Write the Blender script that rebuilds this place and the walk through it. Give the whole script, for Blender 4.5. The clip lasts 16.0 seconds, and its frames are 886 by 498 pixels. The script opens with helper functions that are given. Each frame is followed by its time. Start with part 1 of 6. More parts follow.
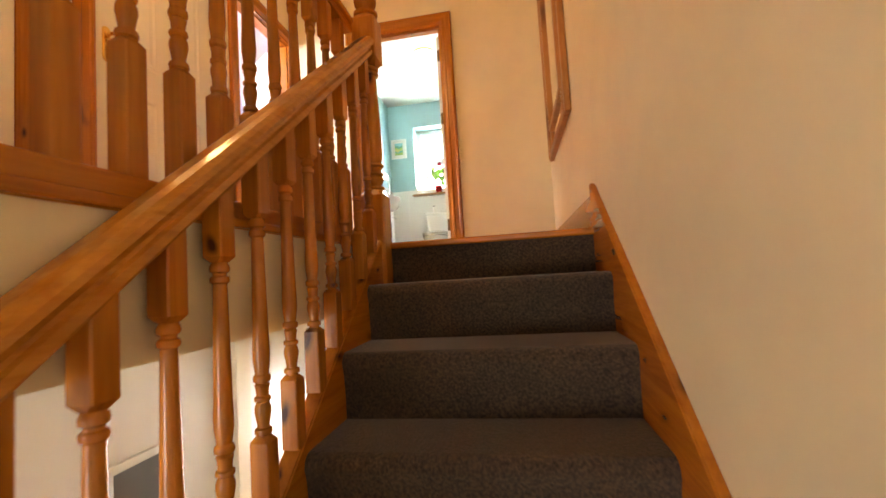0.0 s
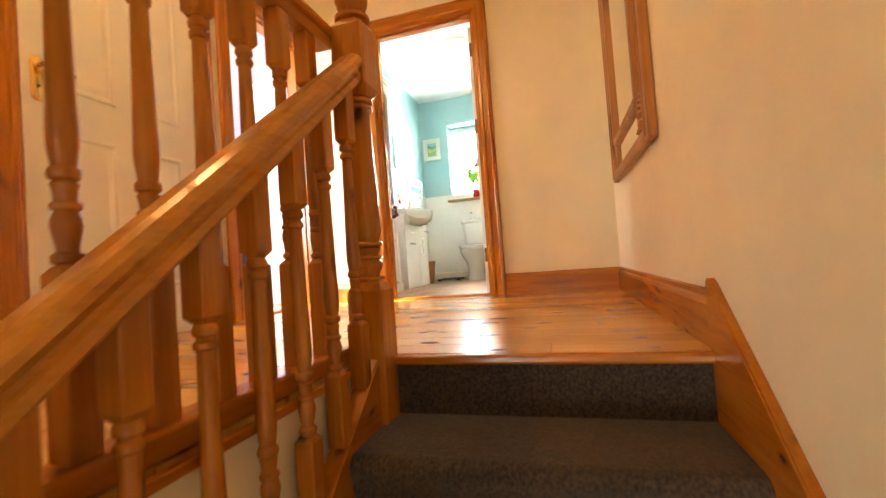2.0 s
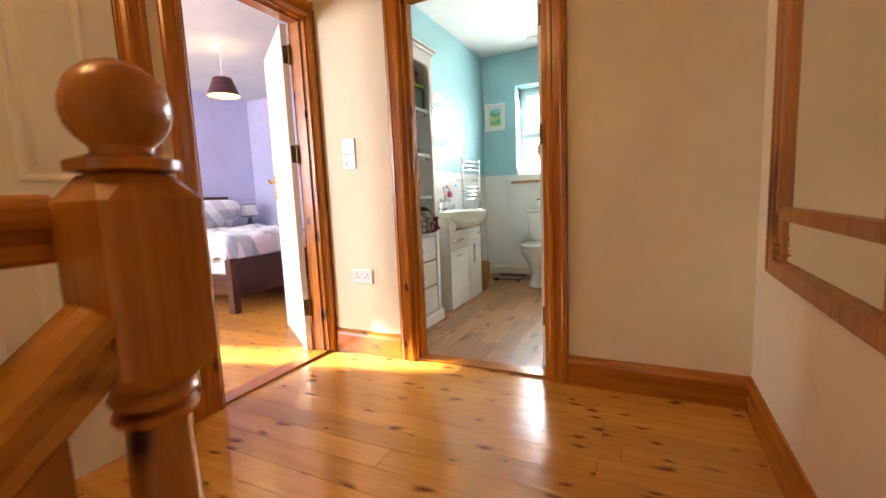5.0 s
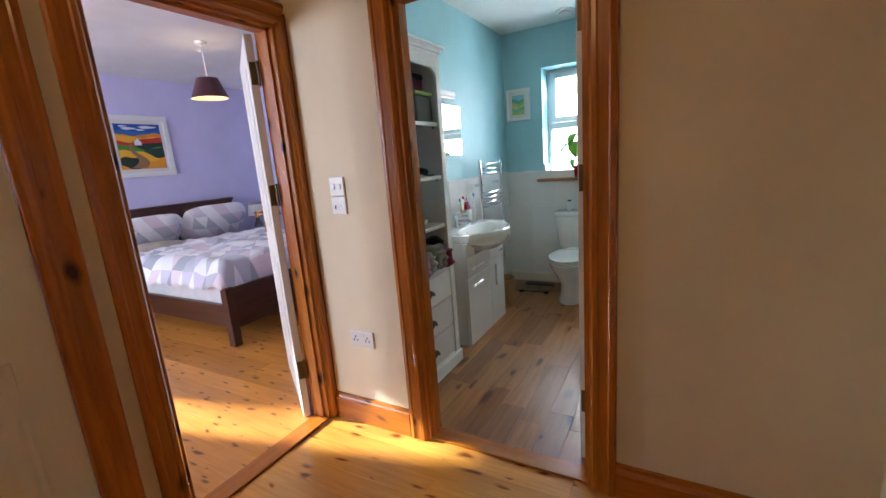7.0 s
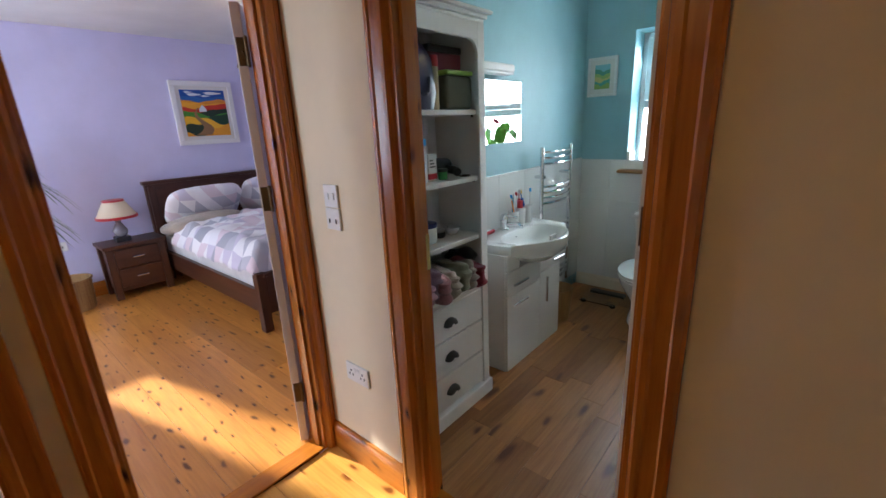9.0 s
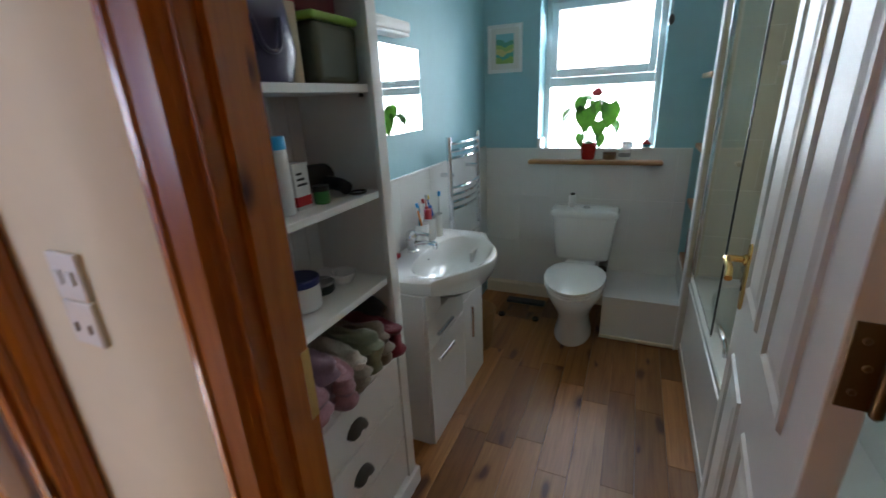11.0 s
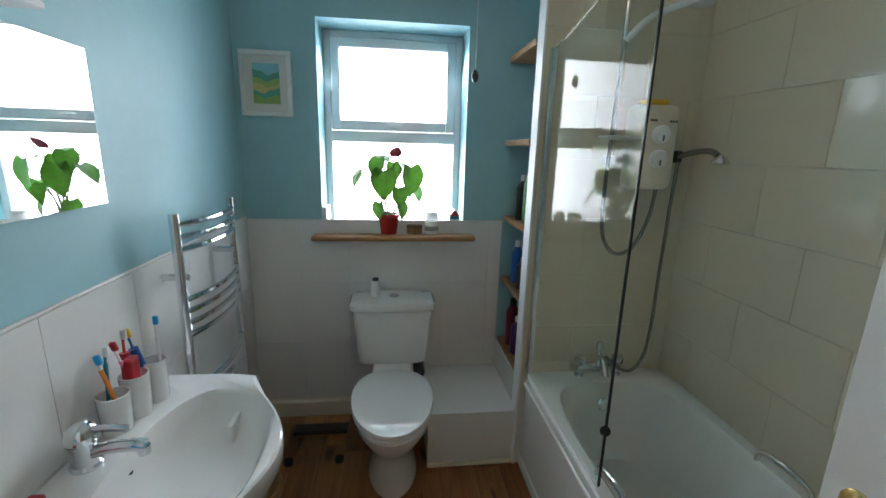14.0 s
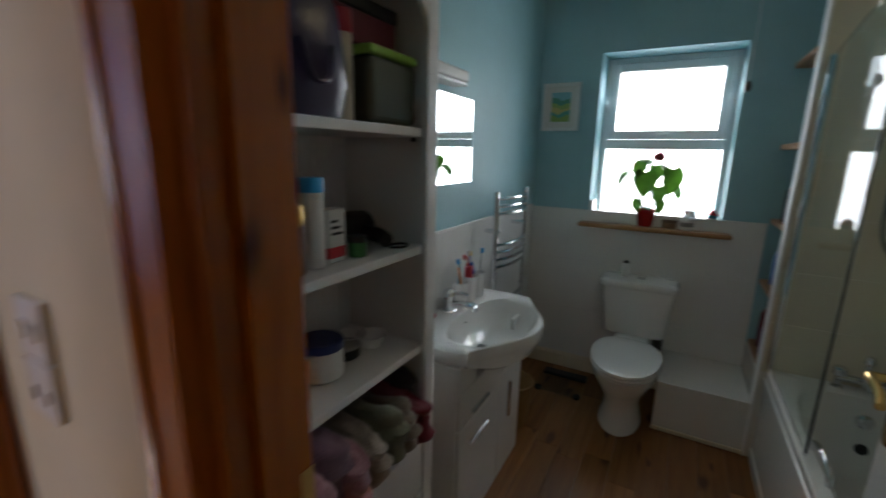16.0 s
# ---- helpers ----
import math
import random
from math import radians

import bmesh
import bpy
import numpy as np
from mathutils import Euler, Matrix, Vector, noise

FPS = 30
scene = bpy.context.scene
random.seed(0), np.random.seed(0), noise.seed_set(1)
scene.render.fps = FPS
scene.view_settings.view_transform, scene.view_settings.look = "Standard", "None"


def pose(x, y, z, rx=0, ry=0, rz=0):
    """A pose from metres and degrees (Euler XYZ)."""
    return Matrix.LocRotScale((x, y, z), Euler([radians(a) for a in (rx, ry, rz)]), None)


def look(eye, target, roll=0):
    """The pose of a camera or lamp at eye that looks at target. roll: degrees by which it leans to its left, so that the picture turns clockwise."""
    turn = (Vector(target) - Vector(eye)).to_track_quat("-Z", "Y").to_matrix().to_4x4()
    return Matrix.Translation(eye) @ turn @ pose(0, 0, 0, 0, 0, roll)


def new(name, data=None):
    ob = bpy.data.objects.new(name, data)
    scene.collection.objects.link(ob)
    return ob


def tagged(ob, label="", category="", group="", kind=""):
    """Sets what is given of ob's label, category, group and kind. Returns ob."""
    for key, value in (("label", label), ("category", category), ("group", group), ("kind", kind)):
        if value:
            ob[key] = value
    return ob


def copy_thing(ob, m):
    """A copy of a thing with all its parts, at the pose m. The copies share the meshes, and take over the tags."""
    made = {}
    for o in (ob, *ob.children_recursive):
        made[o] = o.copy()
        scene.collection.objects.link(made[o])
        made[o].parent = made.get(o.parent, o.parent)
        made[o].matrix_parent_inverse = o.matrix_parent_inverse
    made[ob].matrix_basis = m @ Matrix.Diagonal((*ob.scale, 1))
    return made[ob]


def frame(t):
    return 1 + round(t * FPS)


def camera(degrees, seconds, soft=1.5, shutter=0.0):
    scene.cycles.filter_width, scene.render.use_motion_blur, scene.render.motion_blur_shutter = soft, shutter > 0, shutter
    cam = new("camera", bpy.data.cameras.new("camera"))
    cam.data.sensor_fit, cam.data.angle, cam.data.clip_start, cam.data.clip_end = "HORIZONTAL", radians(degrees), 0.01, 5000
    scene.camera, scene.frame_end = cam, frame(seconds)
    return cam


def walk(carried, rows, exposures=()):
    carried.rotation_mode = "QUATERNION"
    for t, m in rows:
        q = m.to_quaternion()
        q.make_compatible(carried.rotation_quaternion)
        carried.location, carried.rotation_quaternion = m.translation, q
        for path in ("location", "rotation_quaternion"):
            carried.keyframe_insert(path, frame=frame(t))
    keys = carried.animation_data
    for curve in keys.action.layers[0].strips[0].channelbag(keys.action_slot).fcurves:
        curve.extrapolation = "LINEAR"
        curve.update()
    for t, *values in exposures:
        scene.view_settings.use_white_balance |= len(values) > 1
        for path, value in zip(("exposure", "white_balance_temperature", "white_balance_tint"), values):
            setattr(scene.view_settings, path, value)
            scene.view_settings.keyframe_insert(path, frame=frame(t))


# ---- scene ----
# ---- camera ----
cam = camera(92.7, 16.0, 1.5, 0.5)
PATH = [
    (0, (0.449, 0.011, -0.146), (0.108, 1.978, -0.022), -3.5),
    (0.5, (0.471, 0.161, -0.066), (-0.03, 2.095, 0.034), -4.0),
    (1, (0.482, 0.28, 0.057), (-0.176, 2.165, 0.182), -4.5),
    (1.5, (0.424, 0.432, 0.149), (-0.233, 2.316, 0.284), -4.1),
    (2, (0.422, 0.562, 0.257), (-0.119, 2.487, 0.314), -4.2),
    (2.5, (0.45, 0.719, 0.37), (-0.223, 2.602, 0.368), -4.3),
    (3, (0.397, 0.864, 0.447), (-0.326, 2.726, 0.363), -4.6),
    (3.5, (0.368, 0.976, 0.586), (-0.243, 2.876, 0.46), -3.8),
    (4, (0.391, 1.145, 0.688), (-0.35, 2.992, 0.485), -3.2),
    (4.2, (0.388, 1.199, 0.744), (-0.381, 3.033, 0.538), -3.0),
    (6.3, (0.299, 1.759, 1.154), (-0.722, 3.443, 0.805), -4.0),
    (6.5, (0.254, 1.818, 1.205), (-0.771, 3.496, 0.842), -4.6),
    (7, (0.218, 1.9, 1.316), (-0.748, 3.602, 0.905), -4.5),
    (7.5, (0.24, 2.037, 1.334), (-0.836, 3.67, 0.918), -3.6),
    (8, (0.271, 2.188, 1.441), (-0.899, 3.734, 0.95), -3.8),
    (8.2, (0.257, 2.224, 1.474), (-0.955, 3.735, 0.975), -4.1),
    (10.3, (-0.114, 2.941, 1.47), (-1.382, 4.356, 0.846), -1.5),
    (10.5, (-0.2, 2.978, 1.476), (-1.33, 4.511, 0.865), -1.5),
    (11, (-0.328, 3.063, 1.483), (-1.113, 4.778, 0.818), -2.8),
    (11.5, (-0.386, 3.226, 1.472), (-1.014, 5.019, 0.846), -2.8),
    (12, (-0.425, 3.407, 1.481), (-0.893, 5.257, 0.882), -2.3),
    (12.5, (-0.487, 3.579, 1.478), (-0.729, 5.489, 0.934), -1.2),
    (13, (-0.556, 3.765, 1.486), (-0.493, 5.706, 1.01), 0.4),
    (13.5, (-0.583, 3.869, 1.496), (-0.355, 5.796, 1.01), 1.6),
    (14, (-0.594, 3.869, 1.503), (-0.354, 5.801, 1.045), 1.6),
    (14.5, (-0.549, 3.758, 1.508), (-0.495, 5.704, 1.049), 0.7),
    (15, (-0.466, 3.545, 1.497), (-0.773, 5.467, 1.038), 0.2),
    (15.5, (-0.443, 3.386, 1.492), (-1.02, 5.251, 1.057), 0.1),
    (16, (-0.447, 3.208, 1.471), (-1.39, 4.917, 1.034), 1.2),
]
EXPOSURES = [(0, 4.17, 7600, 13.5), (1, 4.22, 7600, 13), (2.5, 4.35, 7400, 8), (3.5, 4.15, 7250, 8.5), (4.2, 3.85, 7150, 9), (6.3, 2.72, 6000, 10), (8.2, 2.15, 5700, 8), (10.3, 1.95, 5900, 12), (11, 1.75, 5850, 12), (11.5, 1.93, 5900, 13), (12.5, 2.2, 5950, 13.5), (13.5, 2.1, 6000, 14), (14, 1.87, 6000, 14), (14.5, 1.5, 6000, 13), (15, 1.22, 5900, 12), (15.5, 0.98, 6000, 13), (16, 0.85, 6200, 14)]
walk(cam, [(t, look(eye, target, roll)) for t, eye, target, roll in PATH], EXPOSURES)

# ---- world and light ----
SUN_DIR = Vector((0.97, 0.243, -0.36)).normalized()
world = bpy.data.worlds.new("sky")
scene.world = world
world.use_nodes = True
wn = world.node_tree.nodes
sky = wn.new("ShaderNodeTexSky")
sky.sky_type, sky.sun_disc = "NISHITA", False
sky.sun_elevation = math.asin(-SUN_DIR.z)
sky.sun_rotation = math.atan2(-SUN_DIR.x, -SUN_DIR.y)
world.node_tree.links.new(sky.outputs[0], wn["Background"].inputs[0])
wn["Background"].inputs[1].default_value = 0.025
sun = new("sun", bpy.data.lights.new("sun", "SUN"))
sun.data.energy, sun.data.angle, sun.data.color = 5.0, radians(1.4), (1, 0.93, 0.82)
sun.matrix_world = look((-20, -20, 15), Vector((-20, -20, 15)) + SUN_DIR)


def area(name, eye, target, sx, sy, energy, color=(1, 1, 1)):
    lamp = new(name, bpy.data.lights.new(name, "AREA"))
    lamp.data.shape, lamp.data.size, lamp.data.size_y = "RECTANGLE", sx, sy
    lamp.data.energy, lamp.data.color = energy, color
    lamp.matrix_world = look(eye, target)
    return lamp


def point(name, at, energy, radius, color):
    lamp = new(name, bpy.data.lights.new(name, "POINT"))
    lamp.data.energy, lamp.data.shadow_soft_size, lamp.data.color = energy, radius, color
    lamp.location = at
    return lamp


area("bathroom_window_daylight", (-0.58, 6.45, 1.55), (-0.58, 4.0, 0.2), 0.75, 1.0, 3.2, (0.86, 0.94, 1))
area("bedroom_window_daylight", (-3.55, 0.12, 1.5), (-3.9, 4.0, 1.1), 1.6, 1.2, 18, (0.86, 0.92, 1))
area("bedroom_side_window_daylight", (-5.05, 2.30, 1.48), (-2.0, 2.9, 0.8), 0.24, 0.9, 3.2, (0.9, 0.95, 1))
# added fill for the hall below; no window is known there
area("hall_fill_light", (-0.8, -3.05, -1.2), (-1.2, 2.0, -1.4), 0.8, 1.2, 3.5, (0.95, 0.97, 1))
# added warm fill over the stairs, from a stairwell window that is only supposed
area("stair_fill_light", (0.3, -3.1, 0.9), (0.2, 2.0, 0.2), 1.0, 1.5, 0.06, (1, 0.85, 0.66))
point("landing_bulb", (-0.75, 1.2, 2.3), 1.7, 0.1, (1, 0.57, 0.22))
point("bedroom_pendant_bulb", (-3.36, 4.34, 2.06), 0.4, 0.03, (1, 0.7, 0.35))
point("bathroom_bulb", (-0.45, 4.69, 2.25), 0.06, 0.1, (1, 0.82, 0.55))

# ---- materials ----
def material(name, color, rough=0.5, metal=0.0, **more):
    m = bpy.data.materials.new(name)
    m.use_nodes = True
    b = m.node_tree.nodes["Principled BSDF"]
    b.inputs["Base Color"].default_value = (*color, 1)
    b.inputs["Roughness"].default_value, b.inputs["Metallic"].default_value = rough, metal
    for key, value in more.items():
        b.inputs[key.replace("_", " ").title().replace("Ior", "IOR")].default_value = value
    return m


def nodes_of(m):
    nt = m.node_tree

    def add(kind, **sets):
        n = nt.nodes.new(kind)
        for k, v in sets.items():
            n.inputs[k].default_value = v
        return n
    return nt, add, nt.nodes["Principled BSDF"]


def coords(nt, add, scale, jitter=False):
    """Object coordinates scaled by axis; each object shifted on its own where jitter is set."""
    tc = add("ShaderNodeTexCoord")
    mp = add("ShaderNodeMapping")
    mp.inputs["Scale"].default_value = scale
    nt.links.new(tc.outputs["Object"], mp.inputs["Vector"])
    if jitter:
        info = add("ShaderNodeObjectInfo")
        mul = add("ShaderNodeVectorMath")
        mul.operation = "SCALE"
        mul.inputs[0].default_value = (37, 53, 29)
        nt.links.new(info.outputs["Random"], mul.inputs["Scale"])
        nt.links.new(mul.outputs[0], mp.inputs["Location"])
    return mp.outputs[0]


def ramp(nt, add, source, stops):
    r = add("ShaderNodeValToRGB")
    els = r.color_ramp.elements
    while len(els) < len(stops):
        els.new(0.5)
    for e, (p, c) in zip(els, stops):
        e.position, e.color = p, (*c, 1)
    nt.links.new(source, r.inputs[0])
    return r.outputs[0]


def mix(nt, add, kind, fac, a, b):
    n = add("ShaderNodeMix")
    n.data_type, n.blend_type = "RGBA", kind
    for socket, v in ((n.inputs[0], fac), (n.inputs[6], a), (n.inputs[7], b)):
        if isinstance(v, (int, float)):
            socket.default_value = v
        elif isinstance(v, tuple):
            socket.default_value = (*v, 1)
        else:
            nt.links.new(v, socket)
    return n.outputs[2]


def bump(nt, add, b, height, strength, dist=0.002):
    n = add("ShaderNodeBump", Strength=strength, Distance=dist)
    nt.links.new(height, n.inputs["Height"])
    nt.links.new(n.outputs[0], b.inputs["Normal"])


def wood(name, light, dark, axis, rough=0.3, knots=0.0, jitter=False, flat=False, coat=0.0, grain=1.0, knot_color=(0.09, 0.025, 0.008)):
    """Varnished or bare wood with its grain along one axis and, in pine, scattered knots."""
    m = material(name, light, rough)
    nt, add, b = nodes_of(m)
    b.inputs["Coat Weight"].default_value, b.inputs["Coat Roughness"].default_value = coat, 0.16
    long = [9.0 * grain] * 3
    long["xyz".index(axis)] = 0.7 * grain
    v = coords(nt, add, long, jitter)
    n1 = add("ShaderNodeTexNoise", Scale=2.2, Detail=4.0, Roughness=0.6, Distortion=0.7)
    nt.links.new(v, n1.inputs["Vector"])
    fine = [110.0] * 3
    fine["xyz".index(axis)] = 5.0
    v2 = coords(nt, add, fine, jitter)
    n2 = add("ShaderNodeTexNoise", Scale=1.0, Detail=2.0)
    nt.links.new(v2, n2.inputs["Vector"])
    col = ramp(nt, add, n1.outputs[0], [(0.3, light), (0.52, tuple(0.6 * p + 0.4 * q for p, q in zip(light, dark))), (0.72, dark)])
    col = mix(nt, add, "MULTIPLY", 0.35, col, ramp(nt, add, n2.outputs[0], [(0.35, (0.7, 0.62, 0.55)), (0.6, (1, 1, 1))]))
    if jitter:
        info = add("ShaderNodeObjectInfo")
        col = mix(nt, add, "MULTIPLY", 1.0, col, ramp(nt, add, info.outputs["Random"], [(0.0, tuple(1 - jitter * d for d in (0.16, 0.19, 0.22))), (0.6, (1, 1, 1)), (1.0, (1 + 0.1 * jitter, 1 + 0.09 * jitter, 1 + 0.09 * jitter))]))
    if knots:
        ks = [9.0 if flat else 5.5] * 3
        ks["xyz".index(axis)] = 3.2 if flat else 2.4
        vo = add("ShaderNodeTexVoronoi", Scale=knots)
        vo.voronoi_dimensions = "2D" if flat else "3D"
        big = 0.9 if flat else 1.05
        kv = coords(nt, add, ks, jitter)
        warp = add("ShaderNodeTexNoise", Scale=1.7, Detail=1.0)
        nt.links.new(kv, warp.inputs["Vector"])
        nt.links.new(mix(nt, add, "LINEAR_LIGHT", 0.22, kv, warp.outputs["Color"]), vo.inputs["Vector"])
        tint = add("ShaderNodeSeparateColor")
        nt.links.new(vo.outputs["Color"], tint.inputs[0])
        size = add("ShaderNodeMapRange")
        nt.links.new(tint.outputs[1], size.inputs["Value"])
        size.inputs["To Min"].default_value, size.inputs["To Max"].default_value = 0.5, 1.7
        part_of = add("ShaderNodeMath")
        part_of.operation = "DIVIDE"
        nt.links.new(vo.outputs["Distance"], part_of.inputs[0])
        nt.links.new(size.outputs[0], part_of.inputs[1])
        spot = ramp(nt, add, part_of.outputs[0], [(0.06 * big, (1, 1, 1)), (0.11 * big, (0.55, 0.55, 0.55)), (0.16 * big, (0.12, 0.12, 0.12)), (0.22 * big, (0, 0, 0))])
        keep = ramp(nt, add, tint.outputs[0], [(0.46 if flat else 0.25, (0, 0, 0)), (0.52 if flat else 0.31, (1, 1, 1))])
        spot = mix(nt, add, "MULTIPLY", 1.0, spot, keep)
        col = mix(nt, add, "MIX", spot, col, knot_color)
    nt.links.new(col, b.inputs["Base Color"])
    bump(nt, add, b, n2.outputs[0], 0.12, 0.001)
    return m


def paint(name, color, rough=0.75, vary=0.06, relief=0.15, scale=1.6):
    """Rolled wall paint: faint patches and the roller's fine stipple."""
    m = material(name, color, rough)
    nt, add, b = nodes_of(m)
    v = coords(nt, add, (1, 1, 1))
    n1 = add("ShaderNodeTexNoise", Scale=scale, Detail=5.0, Roughness=0.6)
    nt.links.new(v, n1.inputs["Vector"])
    lo, hi = tuple(c * (1 - vary) for c in color), tuple(min(1, c * (1 + vary)) for c in color)
    nt.links.new(ramp(nt, add, n1.outputs[0], [(0.35, lo), (0.65, hi)]), b.inputs["Base Color"])
    n2 = add("ShaderNodeTexNoise", Scale=240.0, Detail=3.0)
    nt.links.new(v, n2.inputs["Vector"])
    bump(nt, add, b, n2.outputs[0], relief, 0.002)
    return m


def cloth(name, color, dark, scale=500.0, strength=0.6):
    m = material(name, color, 0.95, sheen_weight=0.3)
    nt, add, b = nodes_of(m)
    v = coords(nt, add, (1, 1, 1))
    n1 = add("ShaderNodeTexNoise", Scale=scale, Detail=2.0)
    n3 = add("ShaderNodeTexNoise", Scale=7.0, Detail=4.0)
    nt.links.new(v, n1.inputs["Vector"])
    nt.links.new(v, n3.inputs["Vector"])
    c = ramp(nt, add, n1.outputs[0], [(0.3, dark), (0.7, color)])
    c = mix(nt, add, "MULTIPLY", 0.5, c, ramp(nt, add, n3.outputs[0], [(0.3, (0.6, 0.6, 0.6)), (0.7, (1, 1, 1))]))
    nt.links.new(c, b.inputs["Base Color"])
    bump(nt, add, b, n1.outputs[0], strength, 0.004)
    return m


PINE_L, PINE_D = (0.50, 0.175, 0.014), (0.33, 0.092, 0.006)
PINE = {a: wood("varnished_pine_" + a, PINE_L, PINE_D, a, 0.27, 2.0, coat=0.2, knot_color=(0.055, 0.014, 0.004)) for a in "xyz"}
PINE_POST = wood("turned_pine", (0.50, 0.185, 0.020), (0.33, 0.098, 0.008), "z", 0.27, 2.0, jitter=0.8, coat=0.2, knot_color=(0.055, 0.014, 0.004))
PINE_RAIL = wood("handrail_pine", (0.62, 0.265, 0.040), (0.46, 0.160, 0.016), "y", 0.24, 1.7, coat=0.3, knot_color=(0.10, 0.028, 0.006))
BOARD = wood("pine_floorboard", (0.73, 0.365, 0.070), (0.61, 0.265, 0.041), "x", 0.22, 1.55, jitter=1.0, flat=True, coat=0.25, knot_color=(0.20, 0.060, 0.011))
# same pine as BOARD, with the bedroom's shade put in as darker, redder colour
SHADED_BOARD = wood("shaded_floorboard", (0.65, 0.285, 0.055), (0.50, 0.190, 0.030), "x", 0.28, 1.9, jitter=1.2, flat=True, coat=0.2, knot_color=(0.10, 0.026, 0.006))
OAK_FLOOR = wood("oak_laminate", (0.42, 0.195, 0.058), (0.24, 0.096, 0.024), "y", 0.36, 0.8, jitter=2.6, flat=True)
DARK_WOOD = {a: wood("dark_walnut_" + a, (0.085, 0.03, 0.014), (0.045, 0.014, 0.007), a, 0.35) for a in "xyz"}
SILL_WOOD = wood("oak_sill", (0.42, 0.22, 0.08), (0.28, 0.12, 0.04), "x", 0.35)
WICKER = wood("wicker", (0.45, 0.28, 0.11), (0.25, 0.13, 0.04), "z", 0.6)
WALL = paint("cream_wall_paint", (0.79, 0.70, 0.515))
CEILING = paint("white_ceiling_paint", (0.77, 0.765, 0.74))
BLUE = paint("aqua_wall_paint", (0.33, 0.57, 0.62), 0.55)
LAVENDER = paint("lavender_wall_paint", (0.62, 0.60, 0.82))
WHITE = paint("white_gloss_paint", (0.75, 0.73, 0.68), 0.42, 0.03, 0.06)
CREAM = paint("cream_gloss_paint", (0.78, 0.72, 0.58), 0.3, 0.03, 0.06)
CABINET = paint("white_cabinet_paint", (0.80, 0.79, 0.76), 0.35, 0.03, 0.05)
TILE = material("white_glazed_tile", (0.80, 0.80, 0.77), 0.2)
BATH_TILE = material("cream_glazed_tile", (0.72, 0.66, 0.50), 0.12)
WHITE_GROUT = paint("white_grout", (0.76, 0.755, 0.73), 0.8)
GROUT = paint("pale_grout", (0.70, 0.69, 0.64), 0.9)
CERAMIC = material("white_ceramic", (0.84, 0.84, 0.82), 0.12, coat_weight=0.25)
ACRYLIC = material("white_acrylic", (0.82, 0.82, 0.78), 0.14)
PVC = material("white_pvc", (0.82, 0.83, 0.83), 0.28)
PLASTIC = material("white_plastic", (0.80, 0.80, 0.78), 0.3)
CHROME = material("chrome", (0.72, 0.73, 0.75), 0.08, 1.0)
STEEL = material("brushed_steel", (0.34, 0.34, 0.34), 0.25, 1.0)
BRASS = material("brass", (0.78, 0.52, 0.18), 0.22, 1.0)
AGED_BRASS = material("aged_brass", (0.15, 0.105, 0.055), 0.38, 1.0)
PEWTER = material("dark_pewter", (0.08, 0.075, 0.07), 0.35, 0.9)
BLACK = material("black_plastic", (0.015, 0.015, 0.017), 0.4)
MIRROR = material("mirror", (0.9, 0.92, 0.92), 0.01, 1.0)
GLASS = material("clear_glass", (0.95, 1.0, 0.98), 0.0, transmission_weight=1.0, ior=1.1)
SKY_GLOW = material("bright_sky", (1, 1, 1), 0.9, emission_color=(1, 1, 1, 1), emission_strength=2.5)
OPAL = material("lit_opal_glass", (0.9, 0.85, 0.7), 0.3, emission_color=(1, 0.80, 0.45, 1), emission_strength=1.5)
COL_WORDS = {"pink": "pink", "violet": "dark violet", "maroon": "dark red", "teal": "teal", "black": "black", "blue": "blue", "green": "dark green"}
CARPET = cloth("brown_grey_carpet", (0.088, 0.054, 0.030), (0.016, 0.010, 0.006), 130.0)

# ---- mesh helpers ----
def add_box(bm, x0, x1, y0, y1, z0, z1, bev=0.0, seg=2):
    vs = [bm.verts.new((x, y, z)) for x in (x0, x1) for y in (y0, y1) for z in (z0, z1)]
    fs = [bm.faces.new([vs[i] for i in f]) for f in ((0, 1, 3, 2), (4, 6, 7, 5), (0, 4, 5, 1), (2, 3, 7, 6), (0, 2, 6, 4), (1, 5, 7, 3))]
    if bev:
        es = list({e for f in fs for e in f.edges})
        bmesh.ops.bevel(bm, geom=es, offset=bev, segments=seg, affect="EDGES", profile=0.5)
    return bm


def box(x0, x1, y0, y1, z0, z1, bev=0.0, seg=2):
    return add_box(bmesh.new(), x0, x1, y0, y1, z0, z1, bev, seg)


def lathe(profile, seg=20, at=(0, 0, 0), bm=None, squash=(1, 1), ends=True):
    """A turned shape from (radius, height) pairs, round the z axis."""
    bm = bm or bmesh.new()
    rings = []
    for r, z in profile:
        rings.append([bm.verts.new((at[0] + squash[0] * r * math.cos(2 * math.pi * k / seg), at[1] + squash[1] * r * math.sin(2 * math.pi * k / seg), at[2] + z)) for k in range(seg)])
    for a, b in zip(rings, rings[1:]):
        for k in range(seg):
            bm.faces.new((a[k], a[(k + 1) % seg], b[(k + 1) % seg], b[k]))
    if ends:
        bm.faces.new(rings[0][::-1])
        bm.faces.new(rings[-1])
    return bm


